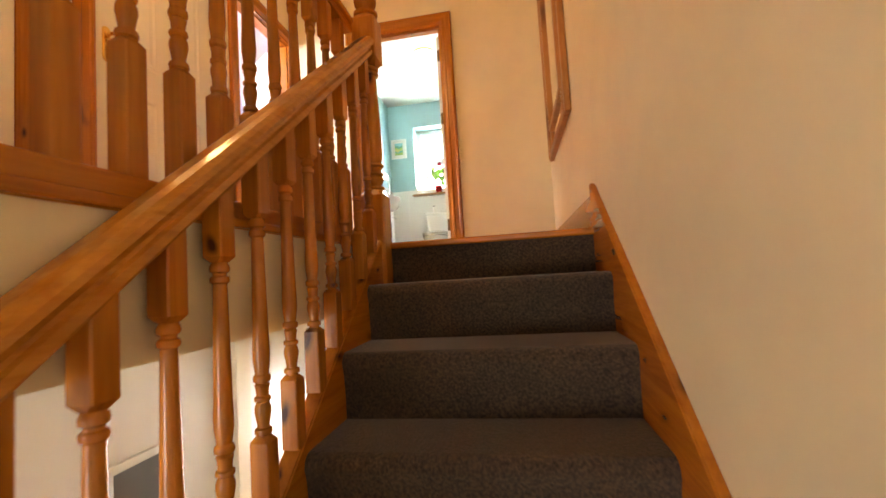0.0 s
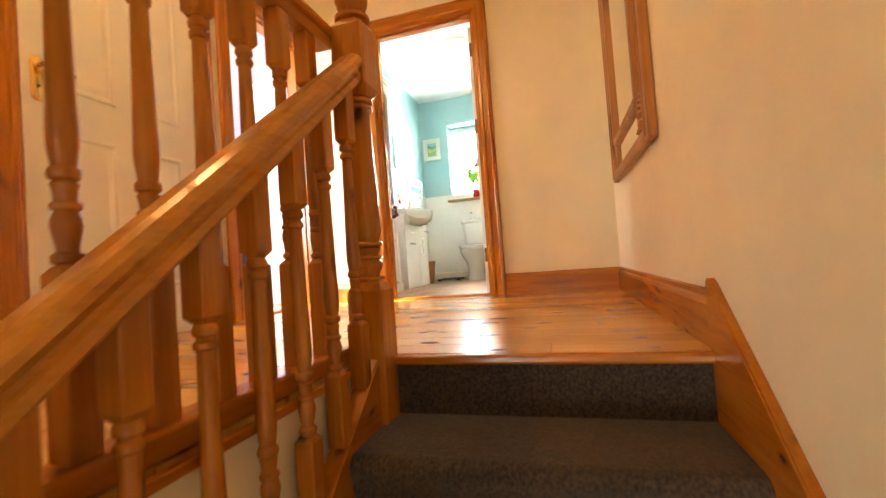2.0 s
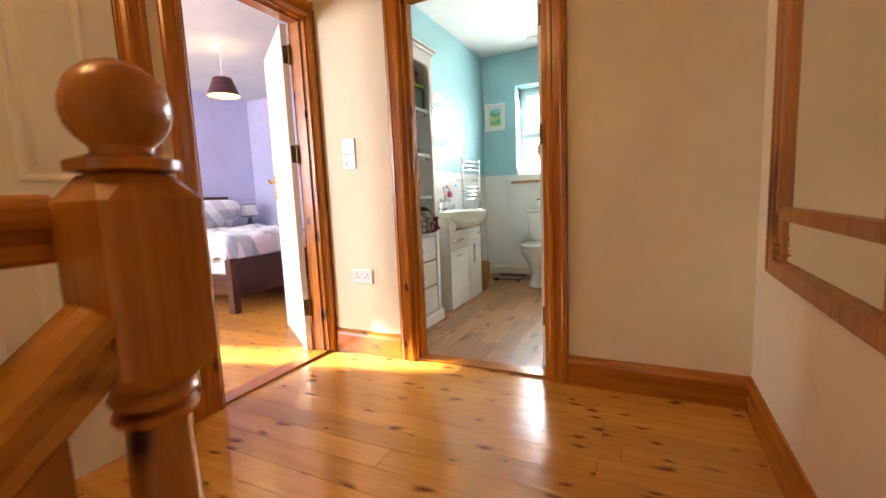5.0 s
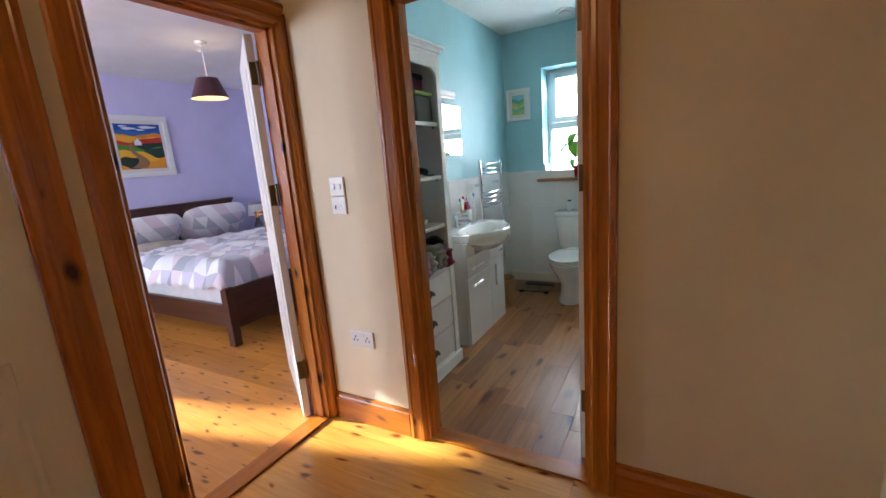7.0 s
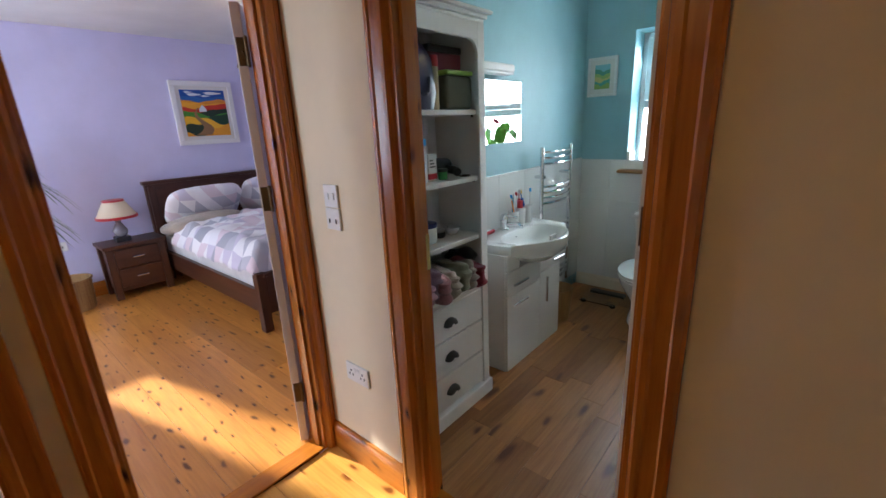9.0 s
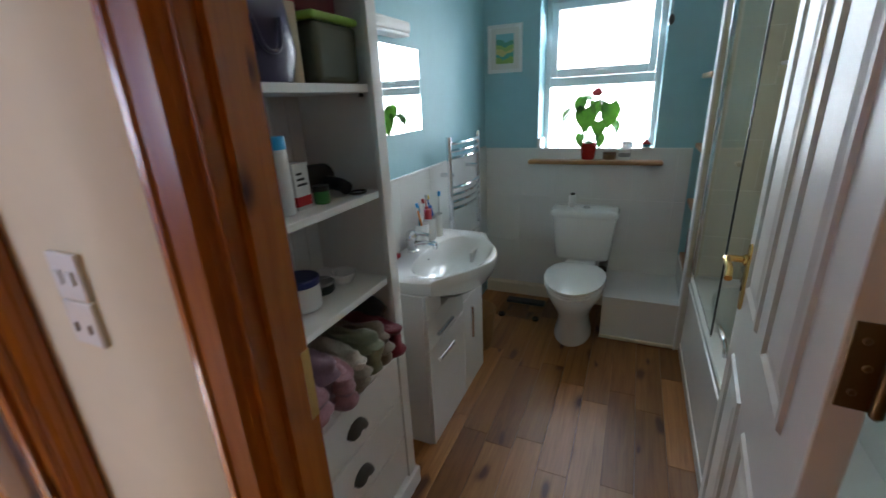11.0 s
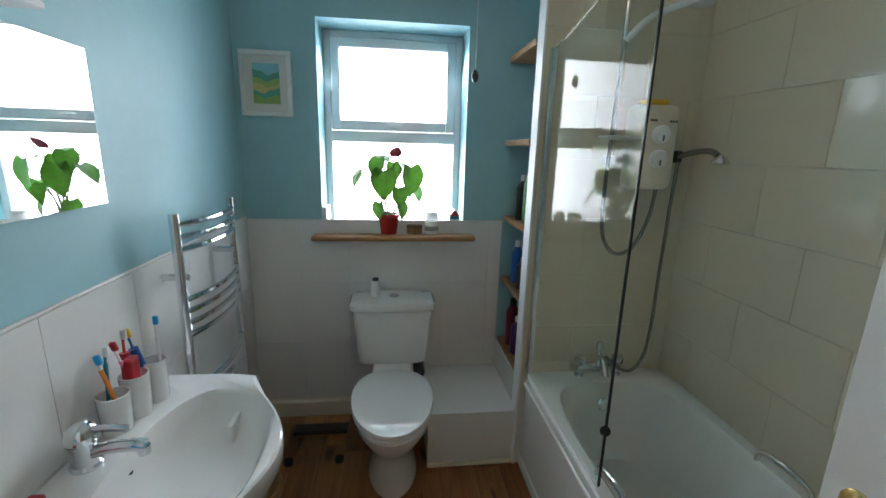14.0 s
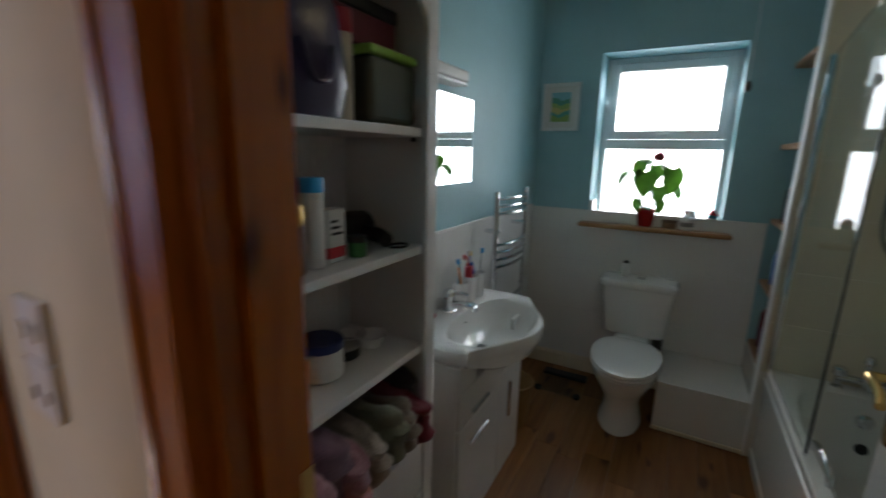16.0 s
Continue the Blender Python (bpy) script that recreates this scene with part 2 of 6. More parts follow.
def tube(points, radius, seg=10, bm=None):
    """A round bar along a line of points."""
    bm = bm or bmesh.new()
    pts = [Vector(p) for p in points]
    rings = []
    ref = None
    for i, p in enumerate(pts):
        d = (pts[min(i + 1, len(pts) - 1)] - pts[max(i - 1, 0)]).normalized()
        if ref is None:
            ref = d.orthogonal().normalized()
        ref = (ref - d * ref.dot(d)).normalized()
        side = d.cross(ref)
        rings.append([bm.verts.new(p + radius * (math.cos(2 * math.pi * k / seg) * ref + math.sin(2 * math.pi * k / seg) * side)) for k in range(seg)])
    for a, b in zip(rings, rings[1:]):
        for k in range(seg):
            bm.faces.new((a[k], a[(k + 1) % seg], b[(k + 1) % seg], b[k]))
    bm.faces.new(rings[0][::-1])
    bm.faces.new(rings[-1])
    return bm


def arc(points, steps=8):
    """Smooth line through the points (Catmull-Rom)."""
    p = [Vector(q) for q in points]
    p = [2 * p[0] - p[1]] + p + [2 * p[-1] - p[-2]]
    out = []
    for i in range(1, len(p) - 2):
        for k in range(steps):
            t = k / steps
            out.append(0.5 * (2 * p[i] + (p[i + 1] - p[i - 1]) * t + (2 * p[i - 1] - 5 * p[i] + 4 * p[i + 1] - p[i + 2]) * t * t + (3 * p[i] - p[i - 1] - 3 * p[i + 1] + p[i + 2]) * t ** 3))
    out.append(p[-2])
    return out


def sweep(section, start, end, up=(0, 0, 1)):
    """A closed section of (across, up) pairs drawn along a straight line."""
    bm = bmesh.new()
    start, end, up = Vector(start), Vector(end), Vector(up)
    across = (end - start).normalized().cross(up).normalized()
    rings = [[bm.verts.new(p + across * a + up * h) for a, h in section] for p in (start, end)]
    n = len(section)
    for k in range(n):
        bm.faces.new((rings[0][k], rings[0][(k + 1) % n], rings[1][(k + 1) % n], rings[1][k]))
    bm.faces.new(rings[0][::-1])
    bm.faces.new(rings[1])
    return bm


def part(name, bm, mat, parent=None, label="", smooth=False):
    bmesh.ops.recalc_face_normals(bm, faces=bm.faces)
    data = bpy.data.meshes.new(name)
    bm.to_mesh(data)
    bm.free()
    data.materials.append(mat)
    if smooth:
        data.polygons.foreach_set("use_smooth", [True] * len(data.polygons))
        data.set_sharp_from_angle(angle=radians(40))
    ob = new(name, data)
    ob.parent = parent
    if label:
        tagged(ob, label)
    return ob


def thing(name, label, category, at=(0, 0, 0), group="", kind=""):
    ob = new(name)
    ob.location = at
    return tagged(ob, label, category, group, kind)


def structure(name, bm, mat, label="", smooth=False):
    return tagged(part(name, bm, mat, None, "", smooth), label, "", "", "structure")


def wall_with_holes(axis, face, back, a0, a1, z0, z1, holes):
    """A thick wall; axis is the direction it runs in, holes are (a0, a1, z0, z1)."""
    bm = bmesh.new()
    cuts = sorted({a0, a1, *[h[0] for h in holes], *[h[1] for h in holes]})
    for u, v in zip(cuts, cuts[1:]):
        mid = 0.5 * (u + v)
        spans, z = [], z0
        for h in sorted((h for h in holes if h[0] <= mid <= h[1]), key=lambda h: h[2]):
            spans.append((z, h[2]))
            z = h[3]
        spans.append((z, z1))
        for p, q in spans:
            if q - p > 1e-6:
                lo, hi = min(face, back), max(face, back)
                add_box(bm, *((u, v, lo, hi) if axis == "x" else (lo, hi, u, v)), p, q)
    bmesh.ops.remove_doubles(bm, verts=bm.verts, dist=1e-5)
    return bm

# ---- plan ----
EAST, NORTH, WEST = 0.765, 3.41, -1.385      # landing wall faces
BN, BW, BE, BS = 6.087, -1.33, 0.70, 3.515   # bathroom wall faces: north, west, east, south
CEIL = 2.45
HEAD = 1.95
BD0, BD1 = -0.785, -0.063                    # bathroom doorway
RD0, RD1 = 2.63, 3.345                       # bedroom doorway
CD0, CD1 = 1.598, 2.365                      # closed door
OD0, OD1 = 0.55, 1.285                       # further closed door
WIN = (-0.95, -0.215, 1.075, 2.09)           # bathroom window recess
BATH_END = 5.607
SOUTH = -3.2
LOW = -2.5
EDGE = -0.14                                 # landing edge beside the stairs

# ---- shell ----
L = 0.03
structure("wall_landing_north", wall_with_holes("x", NORTH, NORTH + 0.055, WEST - 0.12, EAST, -0.3, CEIL, [(BD0 - L, BD1 + L, -0.3, HEAD + L)]), WALL, "cream painted plaster wall")
structure("wall_bathroom_south", wall_with_holes("x", NORTH + 0.055, BS, BW - 0.1, BE, -0.3, CEIL, [(BD0 - L, BD1 + L, -0.3, HEAD + L)]), BLUE, "aqua painted plaster wall")
structure("wall_landing_west", wall_with_holes("y", WEST, WEST - 0.06, SOUTH, NORTH, -0.3, CEIL, [(RD0 - L, RD1 + L, -0.3, HEAD + L), (CD0 - L, CD1 + L, -0.3, HEAD + L), (OD0 - L, OD1 + L, -0.3, HEAD + L)]), WALL, "cream painted plaster wall")
structure("wall_bedroom_east", wall_with_holes("y", WEST - 0.06, WEST - 0.12, SOUTH, NORTH, -0.3, CEIL, [(RD0 - L, RD1 + L, -0.3, HEAD + L), (CD0 - L, CD1 + L, -0.3, HEAD + L), (OD0 - L, OD1 + L, -0.3, HEAD + L)]), LAVENDER, "lavender painted plaster wall")
structure("wall_landing_east", box(EAST, EAST + 0.12, SOUTH, NORTH, LOW, CEIL), WALL, "cream painted plaster wall")
# both openings are invented, beside the added hall and stair fill lamps
structure("wall_stair_south", wall_with_holes("x", SOUTH, SOUTH - 0.15, WEST - 0.12, EAST + 0.12, LOW, CEIL, [(-0.2, 0.765, 0.1, 1.7), (-1.2, -0.4, -1.9, -0.6)]), WALL, "cream painted plaster wall")
structure("ceiling_landing", box(WEST - 0.12, EAST + 0.12, SOUTH - 0.15, NORTH + 0.12, CEIL, CEIL + 0.1), CEILING, "white painted ceiling")

# bathroom
structure("wall_bathroom_west", box(BW - 0.1, BW, BS, BN + 0.28, -0.1, CEIL), BLUE, "aqua painted plaster wall")
structure("wall_bathroom_north", wall_with_holes("x", BN, BN + 0.28, BW, BE + 0.1, -0.1, CEIL, [WIN]), BLUE, "aqua painted plaster wall")
structure("wall_bathroom_east", box(BE, BE + 0.1, BS, BN, -0.1, CEIL), BATH_TILE, "cream tiled bathroom wall")
structure("ceiling_bathroom", box(BW - 0.1, BE + 0.1, NORTH + 0.12, BN + 0.28, CEIL, CEIL + 0.1), CEILING, "white painted ceiling")

# bedroom
BEDW, BEDS, BEDN = -5.0, 0.2, 6.0
structure("wall_bedroom_west", wall_with_holes("y", BEDW, BEDW - 0.15, BEDS, BEDN, -0.1, CEIL, [(2.18, 2.50, 0.80, 1.68)]), LAVENDER, "lavender painted plaster wall")
structure("wall_bedroom_north", box(BEDW - 0.15, BW - 0.1, BEDN, BEDN + 0.15, -0.1, CEIL), LAVENDER, "lavender painted plaster wall")
structure("wall_bedroom_party", box(BW - 0.2, BW - 0.1, NORTH + 0.12, BEDN, -0.1, CEIL), LAVENDER, "lavender painted plaster wall")
structure("wall_bedroom_south", wall_with_holes("x", BEDS, BEDS - 0.2, BEDW - 0.15, WEST - 0.12, -0.1, CEIL, [(-4.4, -2.7, 0.9, 2.1)]), LAVENDER, "lavender painted plaster wall with a window opening")
structure("ceiling_bedroom", box(BEDW - 0.15, WEST - 0.12, BEDS - 0.2, BEDN + 0.15, CEIL, CEIL + 0.1), CEILING, "white painted ceiling")

# downstairs hall seen through the balusters
structure("floor_hall", box(WEST - 0.12, EAST + 0.12, SOUTH - 0.15, 4.0, LOW - 0.1, LOW), BOARD, "pine floor of the hall below")
structure("wall_hall_west", box(WEST - 0.12, WEST, SOUTH, 4.0, LOW, -0.3), WHITE, "white painted wall of the hall below")
# the opening is made up: the glowing backdrop brightens the hall through it
structure("wall_hall_north", wall_with_holes("x", 3.9, 4.0, WEST, EAST, LOW, -0.3, [(-1.15, -0.70, -1.75, -1.05)]), WHITE, "white painted wall of the hall below")
structure("landing_slab", box(WEST, EDGE + 0.012, SOUTH, 1.72, -0.255, -0.022), WALL, "plastered edge and underside of the landing floor")
structure("landing_slab_north", box(WEST, EAST, 1.72, NORTH, -0.255, -0.022), WALL, "plastered underside of the landing floor")

# ---- floors (boards) ----
def boards(name, label, x0, x1, y0, y1, width, mat, along="x", length=2.4, top=0.0, thick=0.02, gap=0.0012):
    """Floorboards, each an object of its own, laid in courses with staggered ends."""
    rng = random.Random(name)
    sub = structure(name, box(x0, x1, y0, y1, top - thick - 0.012, top - thick), mat, label)
    shapes = {}
    a0, a1, c0, c1 = (x0, x1, y0, y1) if along == "x" else (y0, y1, x0, x1)
    c = c0
    while c < c1 - 0.01:
        w = min(width, c1 - c)
        a = a0 - rng.uniform(0, length * 0.8)
        while a < a1:
            s, e = max(a, a0), min(a + length, a1)
            a += length
            if e - s < 0.03:
                continue
            key = (round(e - s, 2), round(w, 3))
            if key not in shapes:
                hl, hw = (key[0] - gap) / 2, (w - gap) / 2
                bm = box(-hl, hl, -hw, hw, -thick, 0) if along == "x" else box(-hw, hw, -hl, hl, -thick, 0)
                es = [ed for ed in bm.edges if all(v.co.z > -0.001 for v in ed.verts)]
                bmesh.ops.bevel(bm, geom=es, offset=0.0003, segments=1, affect="EDGES")
                bmesh.ops.recalc_face_normals(bm, faces=bm.faces)
                data = bpy.data.meshes.new("floorboard")
                bm.to_mesh(data)
                bm.free()
                data.materials.append(mat)
                shapes[key] = data
            ob = new("floorboard", shapes[key])
            mid = ((s + e) / 2, c + w / 2)
            ob.location = (*(mid if along == "x" else mid[::-1]), top)
            ob.rotation_euler = (rng.uniform(-0.0025, 0.0025), 0, 0) if along == "x" else (0, rng.uniform(-0.002, 0.002), 0)
            ob.parent = sub
        c += w
    return sub


boards("floor_landing", "glossy varnished knotty pine floorboards", WEST, EAST, 1.70, NORTH + 0.03, 0.115, BOARD)
boards("floor_landing_side", "glossy varnished knotty pine floorboards", WEST, EDGE - 0.005, 0.1, 1.70, 0.115, BOARD)
boards("floor_bedroom", "varnished knotty pine floorboards", BEDW, WEST - 0.05, BEDS, BEDN, 0.125, SHADED_BOARD, length=3.0)
boards("floor_bathroom", "oak laminate planks laid lengthwise", BW, 0.04, NORTH + 0.05, BN, 0.125, OAK_FLOOR, "y", 0.62, 0.004, gap=0.0014)

# ---- trim ----
SKIRT = [(0, 0), (0.018, 0), (0.018, 0.105), (0.014, 0.118), (0.010, 0.124), (0.008, 0.138), (0, 0.142)]
ARCH = [(0, 0), (0.095, 0), (0.095, 0.012), (0.088, 0.020), (0.072, 0.022), (0.066, 0.017), (0.034, 0.016), (0.028, 0.021), (0.014, 0.020), (0.004, 0.010)]


def skirting(a, b, mat, label, section=SKIRT):
    return structure("baseboard", sweep(section, a, b), mat, label)


def frame_trim(name, axis, face, side, a0, a1, head, mat_post, mat_head, far=0.095):
    """Architrave round a doorway on one wall face; side is the way it stands proud of the wall."""
    def strip(u_in, out, z0, z1):
        bm = bmesh.new()
        rings = []
        for z, shift in ((z0, 0), (z1, 1)):
            ring = []
            for w, t in ARCH:
                w = min(w, far) if out > 0 else w
                u = u_in + out * w
                zz = z + (w if shift else 0)
                d = face + side * t
                ring.append(bm.verts.new((u, d, zz) if axis == "x" else (d, u, zz)))
            rings.append(ring)
        n = len(ARCH)
        for k in range(n):
            bm.faces.new((rings[0][k], rings[0][(k + 1) % n], rings[1][(k + 1) % n], rings[1][k]))
        bm.faces.new(rings[0])
        bm.faces.new(rings[1])
        return bm
    top = bmesh.new()
    rings = []
    for u_in, out in ((a0, -1), (a1, 1)):
        ring = []
        for w, t in ARCH:
            ww = min(w, far) if out > 0 else w
            d = face + side * t
            u = u_in + out * ww
            ring.append(top.verts.new((u, d, head + w) if axis == "x" else (d, u, head + w)))
        rings.append(ring)
    n = len(ARCH)
    for k in range(n):
        top.faces.new((rings[0][k], rings[0][(k + 1) % n], rings[1][(k + 1) % n], rings[1][k]))
    top.faces.new(rings[0])
    top.faces.new(rings[1])
    root = thing(name, "varnished knotty pine door frame", "door frame", kind="structure")
    part("architrave", strip(a0, -1, 0, head), mat_post, root)
    part("architrave", strip(a1, 1, 0, head), mat_post, root)
    part("architrave_head", top, mat_head, root)
    return root


def lining(root, axis, d0, d1, a0, a1, head, stop=None):
    """Jambs and head that line a doorway, with a planted stop."""
    t = L - 0.002
    lo, hi = min(d0, d1), max(d0, d1)
    for u in ((a0 - t, a0), (a1, a1 + t)):
        part("jamb", box(*((u[0], u[1], lo, hi) if axis == "x" else (lo, hi, u[0], u[1])), 0, head + t, 0.002, 1), PINE["z"], root)
    part("jamb_head", box(*((a0, a1, lo, hi) if axis == "x" else (lo, hi, a0, a1)), head, head + t), PINE[axis], root)
    if stop:
        s0, s1 = stop
        for u in ((a0, a0 + 0.012), (a1 - 0.012, a1)):
            part("door_stop", box(*((u[0], u[1], s0, s1) if axis == "x" else (s0, s1, u[0], u[1])), 0, head), PINE["z"], root)
        part("door_stop", box(*((a0 + 0.012, a1 - 0.012, s0, s1) if axis == "x" else (s0, s1, a0 + 0.012, a1 - 0.012)), head - 0.012, head), PINE[axis], root)


f = frame_trim("door_frame_1", "x", NORTH, -1, BD0 - 0.012, BD1 + 0.012, HEAD + 0.012, PINE["z"], PINE["x"])
lining(f, "x", NORTH, BS, BD0, BD1, HEAD, (NORTH + 0.03, NORTH + 0.075))
part("threshold", box(BD0, BD1, NORTH + 0.005, NORTH + 0.095, 0.004, 0.014, 0.003), PINE["x"], f)
f = frame_trim("door_frame_2", "y", WEST, 1, RD0 - 0.012, RD1 + 0.012, HEAD + 0.012, PINE["z"], PINE["y"], NORTH - RD1 - 0.014)
lining(f, "y", WEST, WEST - 0.12, RD0, RD1, HEAD, (WEST - 0.075, WEST - 0.03))
part("threshold", box(WEST - 0.10, WEST, RD0, RD1, 0.002, 0.012, 0.003), PINE["y"], f)
f = frame_trim("door_frame_3", "y", WEST, 1, CD0 - 0.012, CD1 + 0.012, HEAD + 0.012, PINE["z"], PINE["y"])
lining(f, "y", WEST, WEST - 0.12, CD0, CD1, HEAD)
f = frame_trim("door_frame_4", "y", WEST, 1, OD0 - 0.012, OD1 + 0.012, HEAD + 0.012, PINE["z"], PINE["y"])
lining(f, "y", WEST, WEST - 0.12, OD0, OD1, HEAD)

P_SKIRT = "varnished pine skirting board"
skirting((BD1 + 0.107, NORTH, 0), (EAST, NORTH, 0), PINE["x"], P_SKIRT)
skirting((WEST, NORTH, 0), (BD0 - 0.107, NORTH, 0), PINE["x"], P_SKIRT)
skirting((EAST, NORTH - 0.018, 0), (EAST, 1.70, 0), PINE["y"], P_SKIRT)
skirting((WEST, CD1 + 0.107, 0), (WEST, RD0 - 0.107, 0), PINE["y"], P_SKIRT)
skirting((WEST, OD1 + 0.107, 0), (WEST, CD0 - 0.107, 0), PINE["y"], P_SKIRT)

# ---- doors ----
def panel_door(name, label, width, height, m, hinge_mat=AGED_BRASS):
    """A moulded panel door; local x runs from the hinge edge, y is the thickness, z is up."""
    root = thing(name, label, "door", kind="structure")
    t = 0.018
    part("leaf", box(0, width, -t, t, 0.006, height, 0.002, 1), WHITE, root)
    cols = ((0.105, width / 2 - 0.045), (width / 2 + 0.045, width - 0.105))
    rows = ((0.235, 0.86), (1.025, height - 0.12))
    for s in (-1, 1):
        for u0, u1 in cols:
            for z0, z1 in rows:
                bm = bmesh.new()
                rings = []
                for inset, out in ((0, 0.0), (0.004, 0.006), (0.014, 0.007), (0.024, 0.001), (0.03, 0.0008), (0.052, 0.0055)):
                    y = s * (t + out)
                    rings.append([bm.verts.new(p) for p in ((u0 + inset, y, z0 + inset), (u1 - inset, y, z0 + inset), (u1 - inset, y, z1 - inset), (u0 + inset, y, z1 - inset))])
                for a, b in zip(rings, rings[1:]):
                    for k in range(4):
                        bm.faces.new((a[k], a[(k + 1) % 4], b[(k + 1) % 4], b[k]))
                bm.faces.new(rings[-1])
                part("panel", bm, WHITE, root)
    for s in (-1, 1):
        bm = bmesh.new()
        ring = [(width - 0.048 + 0.021 * math.cos(a) * w, zc + dz + 0.021 * math.sin(a) * w) for zc, dz, w, a0 in ((1.105, 0, 1, 0), (0.975, 0, 1, math.pi)) for a in [a0 + math.pi * i / 8 for i in range(9)]]
        rings = [[bm.verts.new((width - 0.048 + (x - width + 0.048) * k, s * (t + d), 1.04 + (z - 1.04) * (1 - (1 - k) * 0.25))) for x, z in ring] for k, d in ((1, 0), (1, 0.004), (0.8, 0.007))]
        for a, b in zip(rings, rings[1:]):
            for k in range(18):
                bm.faces.new((a[k], a[(k + 1) % 18], b[(k + 1) % 18], b[k]))
        bm.faces.new(rings[-1])
        h = part("handle", bm, BRASS, root, "brass lever handle on a rounded back plate", True)
        y = s * (t + 0.045)
        part("lever", tube(arc([(width - 0.048, s * t, 1.085), (width - 0.048, y, 1.085), (width - 0.075, y + s * 0.003, 1.088), (width - 0.115, y, 1.082), (width - 0.148, y + s * 0.002, 1.070)]), 0.0085), BRASS, h, "", True)
        part("lever_rose", lathe([(0.014, 0), (0.014, 0.006), (0.010, 0.009)], 14), BRASS, h, "", True).matrix_basis = pose(width - 0.048, s * (t + 0.006), 1.085, 90 * -s, 0, 0)
        part("keyhole", lathe([(0.006, 0), (0.006, 0.002)], 10, (0, 0, 0)), BLACK, h).matrix_basis = pose(width - 0.048, s * (t + 0.0068), 1.01, 90 * -s, 0, 0)
    part("latch_plate", box(width, width + 0.0015, -0.011, 0.011, 0.98, 1.14), BRASS, root)
    for z in (0.28, 1.21, height - 0.17):
        g = part("hinge", box(-0.003, -0.0005, -t, t - 0.006, z - 0.05, z + 0.05, 0.0008, 1), hinge_mat, root, "aged brass butt hinge")
        part("hinge_barrel", lathe([(0.003, -0.056), (0.0065, -0.052), (0.0065, 0.052), (0.003, 0.056)], 12, (-0.003, -t - 0.005, z)), hinge_mat, g, "", True)
        for dz in (-0.03, 0.0, 0.03):
            part("screw", lathe([(0.0045, 0), (0.003, 0.0012)], 8), AGED_BRASS, g).matrix_basis = pose(-0.003, 0.0 if dz else -0.006, z + dz, 0, -90, 0)
    root.matrix_basis = m
    return root


panel_door("door_bathroom", "white painted moulded panel door standing wide open", BD1 - BD0 - 0.01, HEAD - 0.008, pose(BD1 - 0.037, BS + 0.045, 0, 0, 0, 84))
panel_door("door_bedroom", "white painted moulded panel door standing wide open", RD1 - RD0 - 0.01, HEAD - 0.008, pose(WEST - 0.13, RD1 - 0.030, 0, 0, 0, 145))
panel_door("door_closed", "white painted moulded panel door, closed", CD1 - CD0 - 0.008, HEAD - 0.008, pose(WEST - 0.022, CD1 - 0.004, 0, 0, 0, -90))
panel_door("door_closed_far", "white painted moulded panel door, closed", OD1 - OD0 - 0.008, HEAD - 0.008, pose(WEST - 0.022, OD1 - 0.004, 0, 0, 0, -90))

# ---- stairs ----
RISE, GOING, STEPS = 0.19, 0.235, 13
NOSE_Y, NOSE_Z = 1.415, -0.165
SLOPE = RISE / GOING
stairs = thing("staircase", "carpeted staircase with varnished pine strings", "staircase", kind="structure")
X0, X1 = -0.070, EAST - 0.022
for k in range(STEPS):
    y, z = NOSE_Y - GOING * k, NOSE_Z - RISE * k
    back = y + GOING + 0.05
    bm = bmesh.new()
    r = 0.030
    prof = [(back, z)] + [(y + r - r * math.sin(a), z - r + r * math.cos(a)) for a in [math.pi * 0.62 * i / 8 for i in range(9)]] + [(y + 0.008, z - 0.060), (y + 0.014, z - 0.11), (y + 0.016, z - RISE), (back, z - RISE)]
    rings = [[bm.verts.new((x, p, q)) for p, q in prof] for x in (X0, X1)]
    n = len(prof)
    for i in range(n):
        bm.faces.new((rings[0][i], rings[0][(i + 1) % n], rings[1][(i + 1) % n], rings[1][i]))
    bm.faces.new(rings[0])
    bm.faces.new(rings[1])
    part("step", bm, CARPET, stairs, "step covered in brown-grey carpet", True)
part("top_riser", box(X0, X1, 1.690, 1.715, NOSE_Z - 0.02, -0.026), CARPET, stairs)
part("top_nosing", box(X0, EAST - 0.002, 1.672, 1.699, -0.026, 0.0, 0.008, 3), PINE["x"], stairs, "rounded pine nosing at the top of the stairs")
def string_bm(x0, x1, up, low, slope=SLOPE):
    bm = bmesh.new()
    y0, y1 = NOSE_Y - GOING * STEPS, 1.70
    line = lambda y: NOSE_Z + (1.70 - NOSE_Y) * SLOPE + (y - 1.70) * slope
    prof = [(y1, line(y1) + up), (y1, line(y1) - low), (y0, line(y0) - low), (y0, line(y0) + up)]
    rings = [[bm.verts.new((x, p, q)) for p, q in prof] for x in (x0, x1)]
    for i in range(4):
        bm.faces.new((rings[0][i], rings[0][(i + 1) % 4], rings[1][(i + 1) % 4], rings[1][i]))
    bm.faces.new(rings[0])
    bm.faces.new(rings[1])
    bmesh.ops.bevel(bm, geom=list(bm.edges), offset=0.004, segments=2, affect="EDGES")
    return bm
part("wall_string", string_bm(EAST - 0.024, EAST, 0.108, 0.26, 0.77), PINE["y"], stairs)
part("outer_string", string_bm(-0.118, -0.072, 0.018, 0.22), PINE["y"], stairs)

# ---- balustrade ----
def square_ring(bm, h, z, cut=0.0):
    c = h - cut
    return [bm.verts.new(p + (z,)) for p in ((-c, -h), (c, -h), (h, -c), (h, c), (c, h), (-c, h), (-h, c), (-h, -c))]


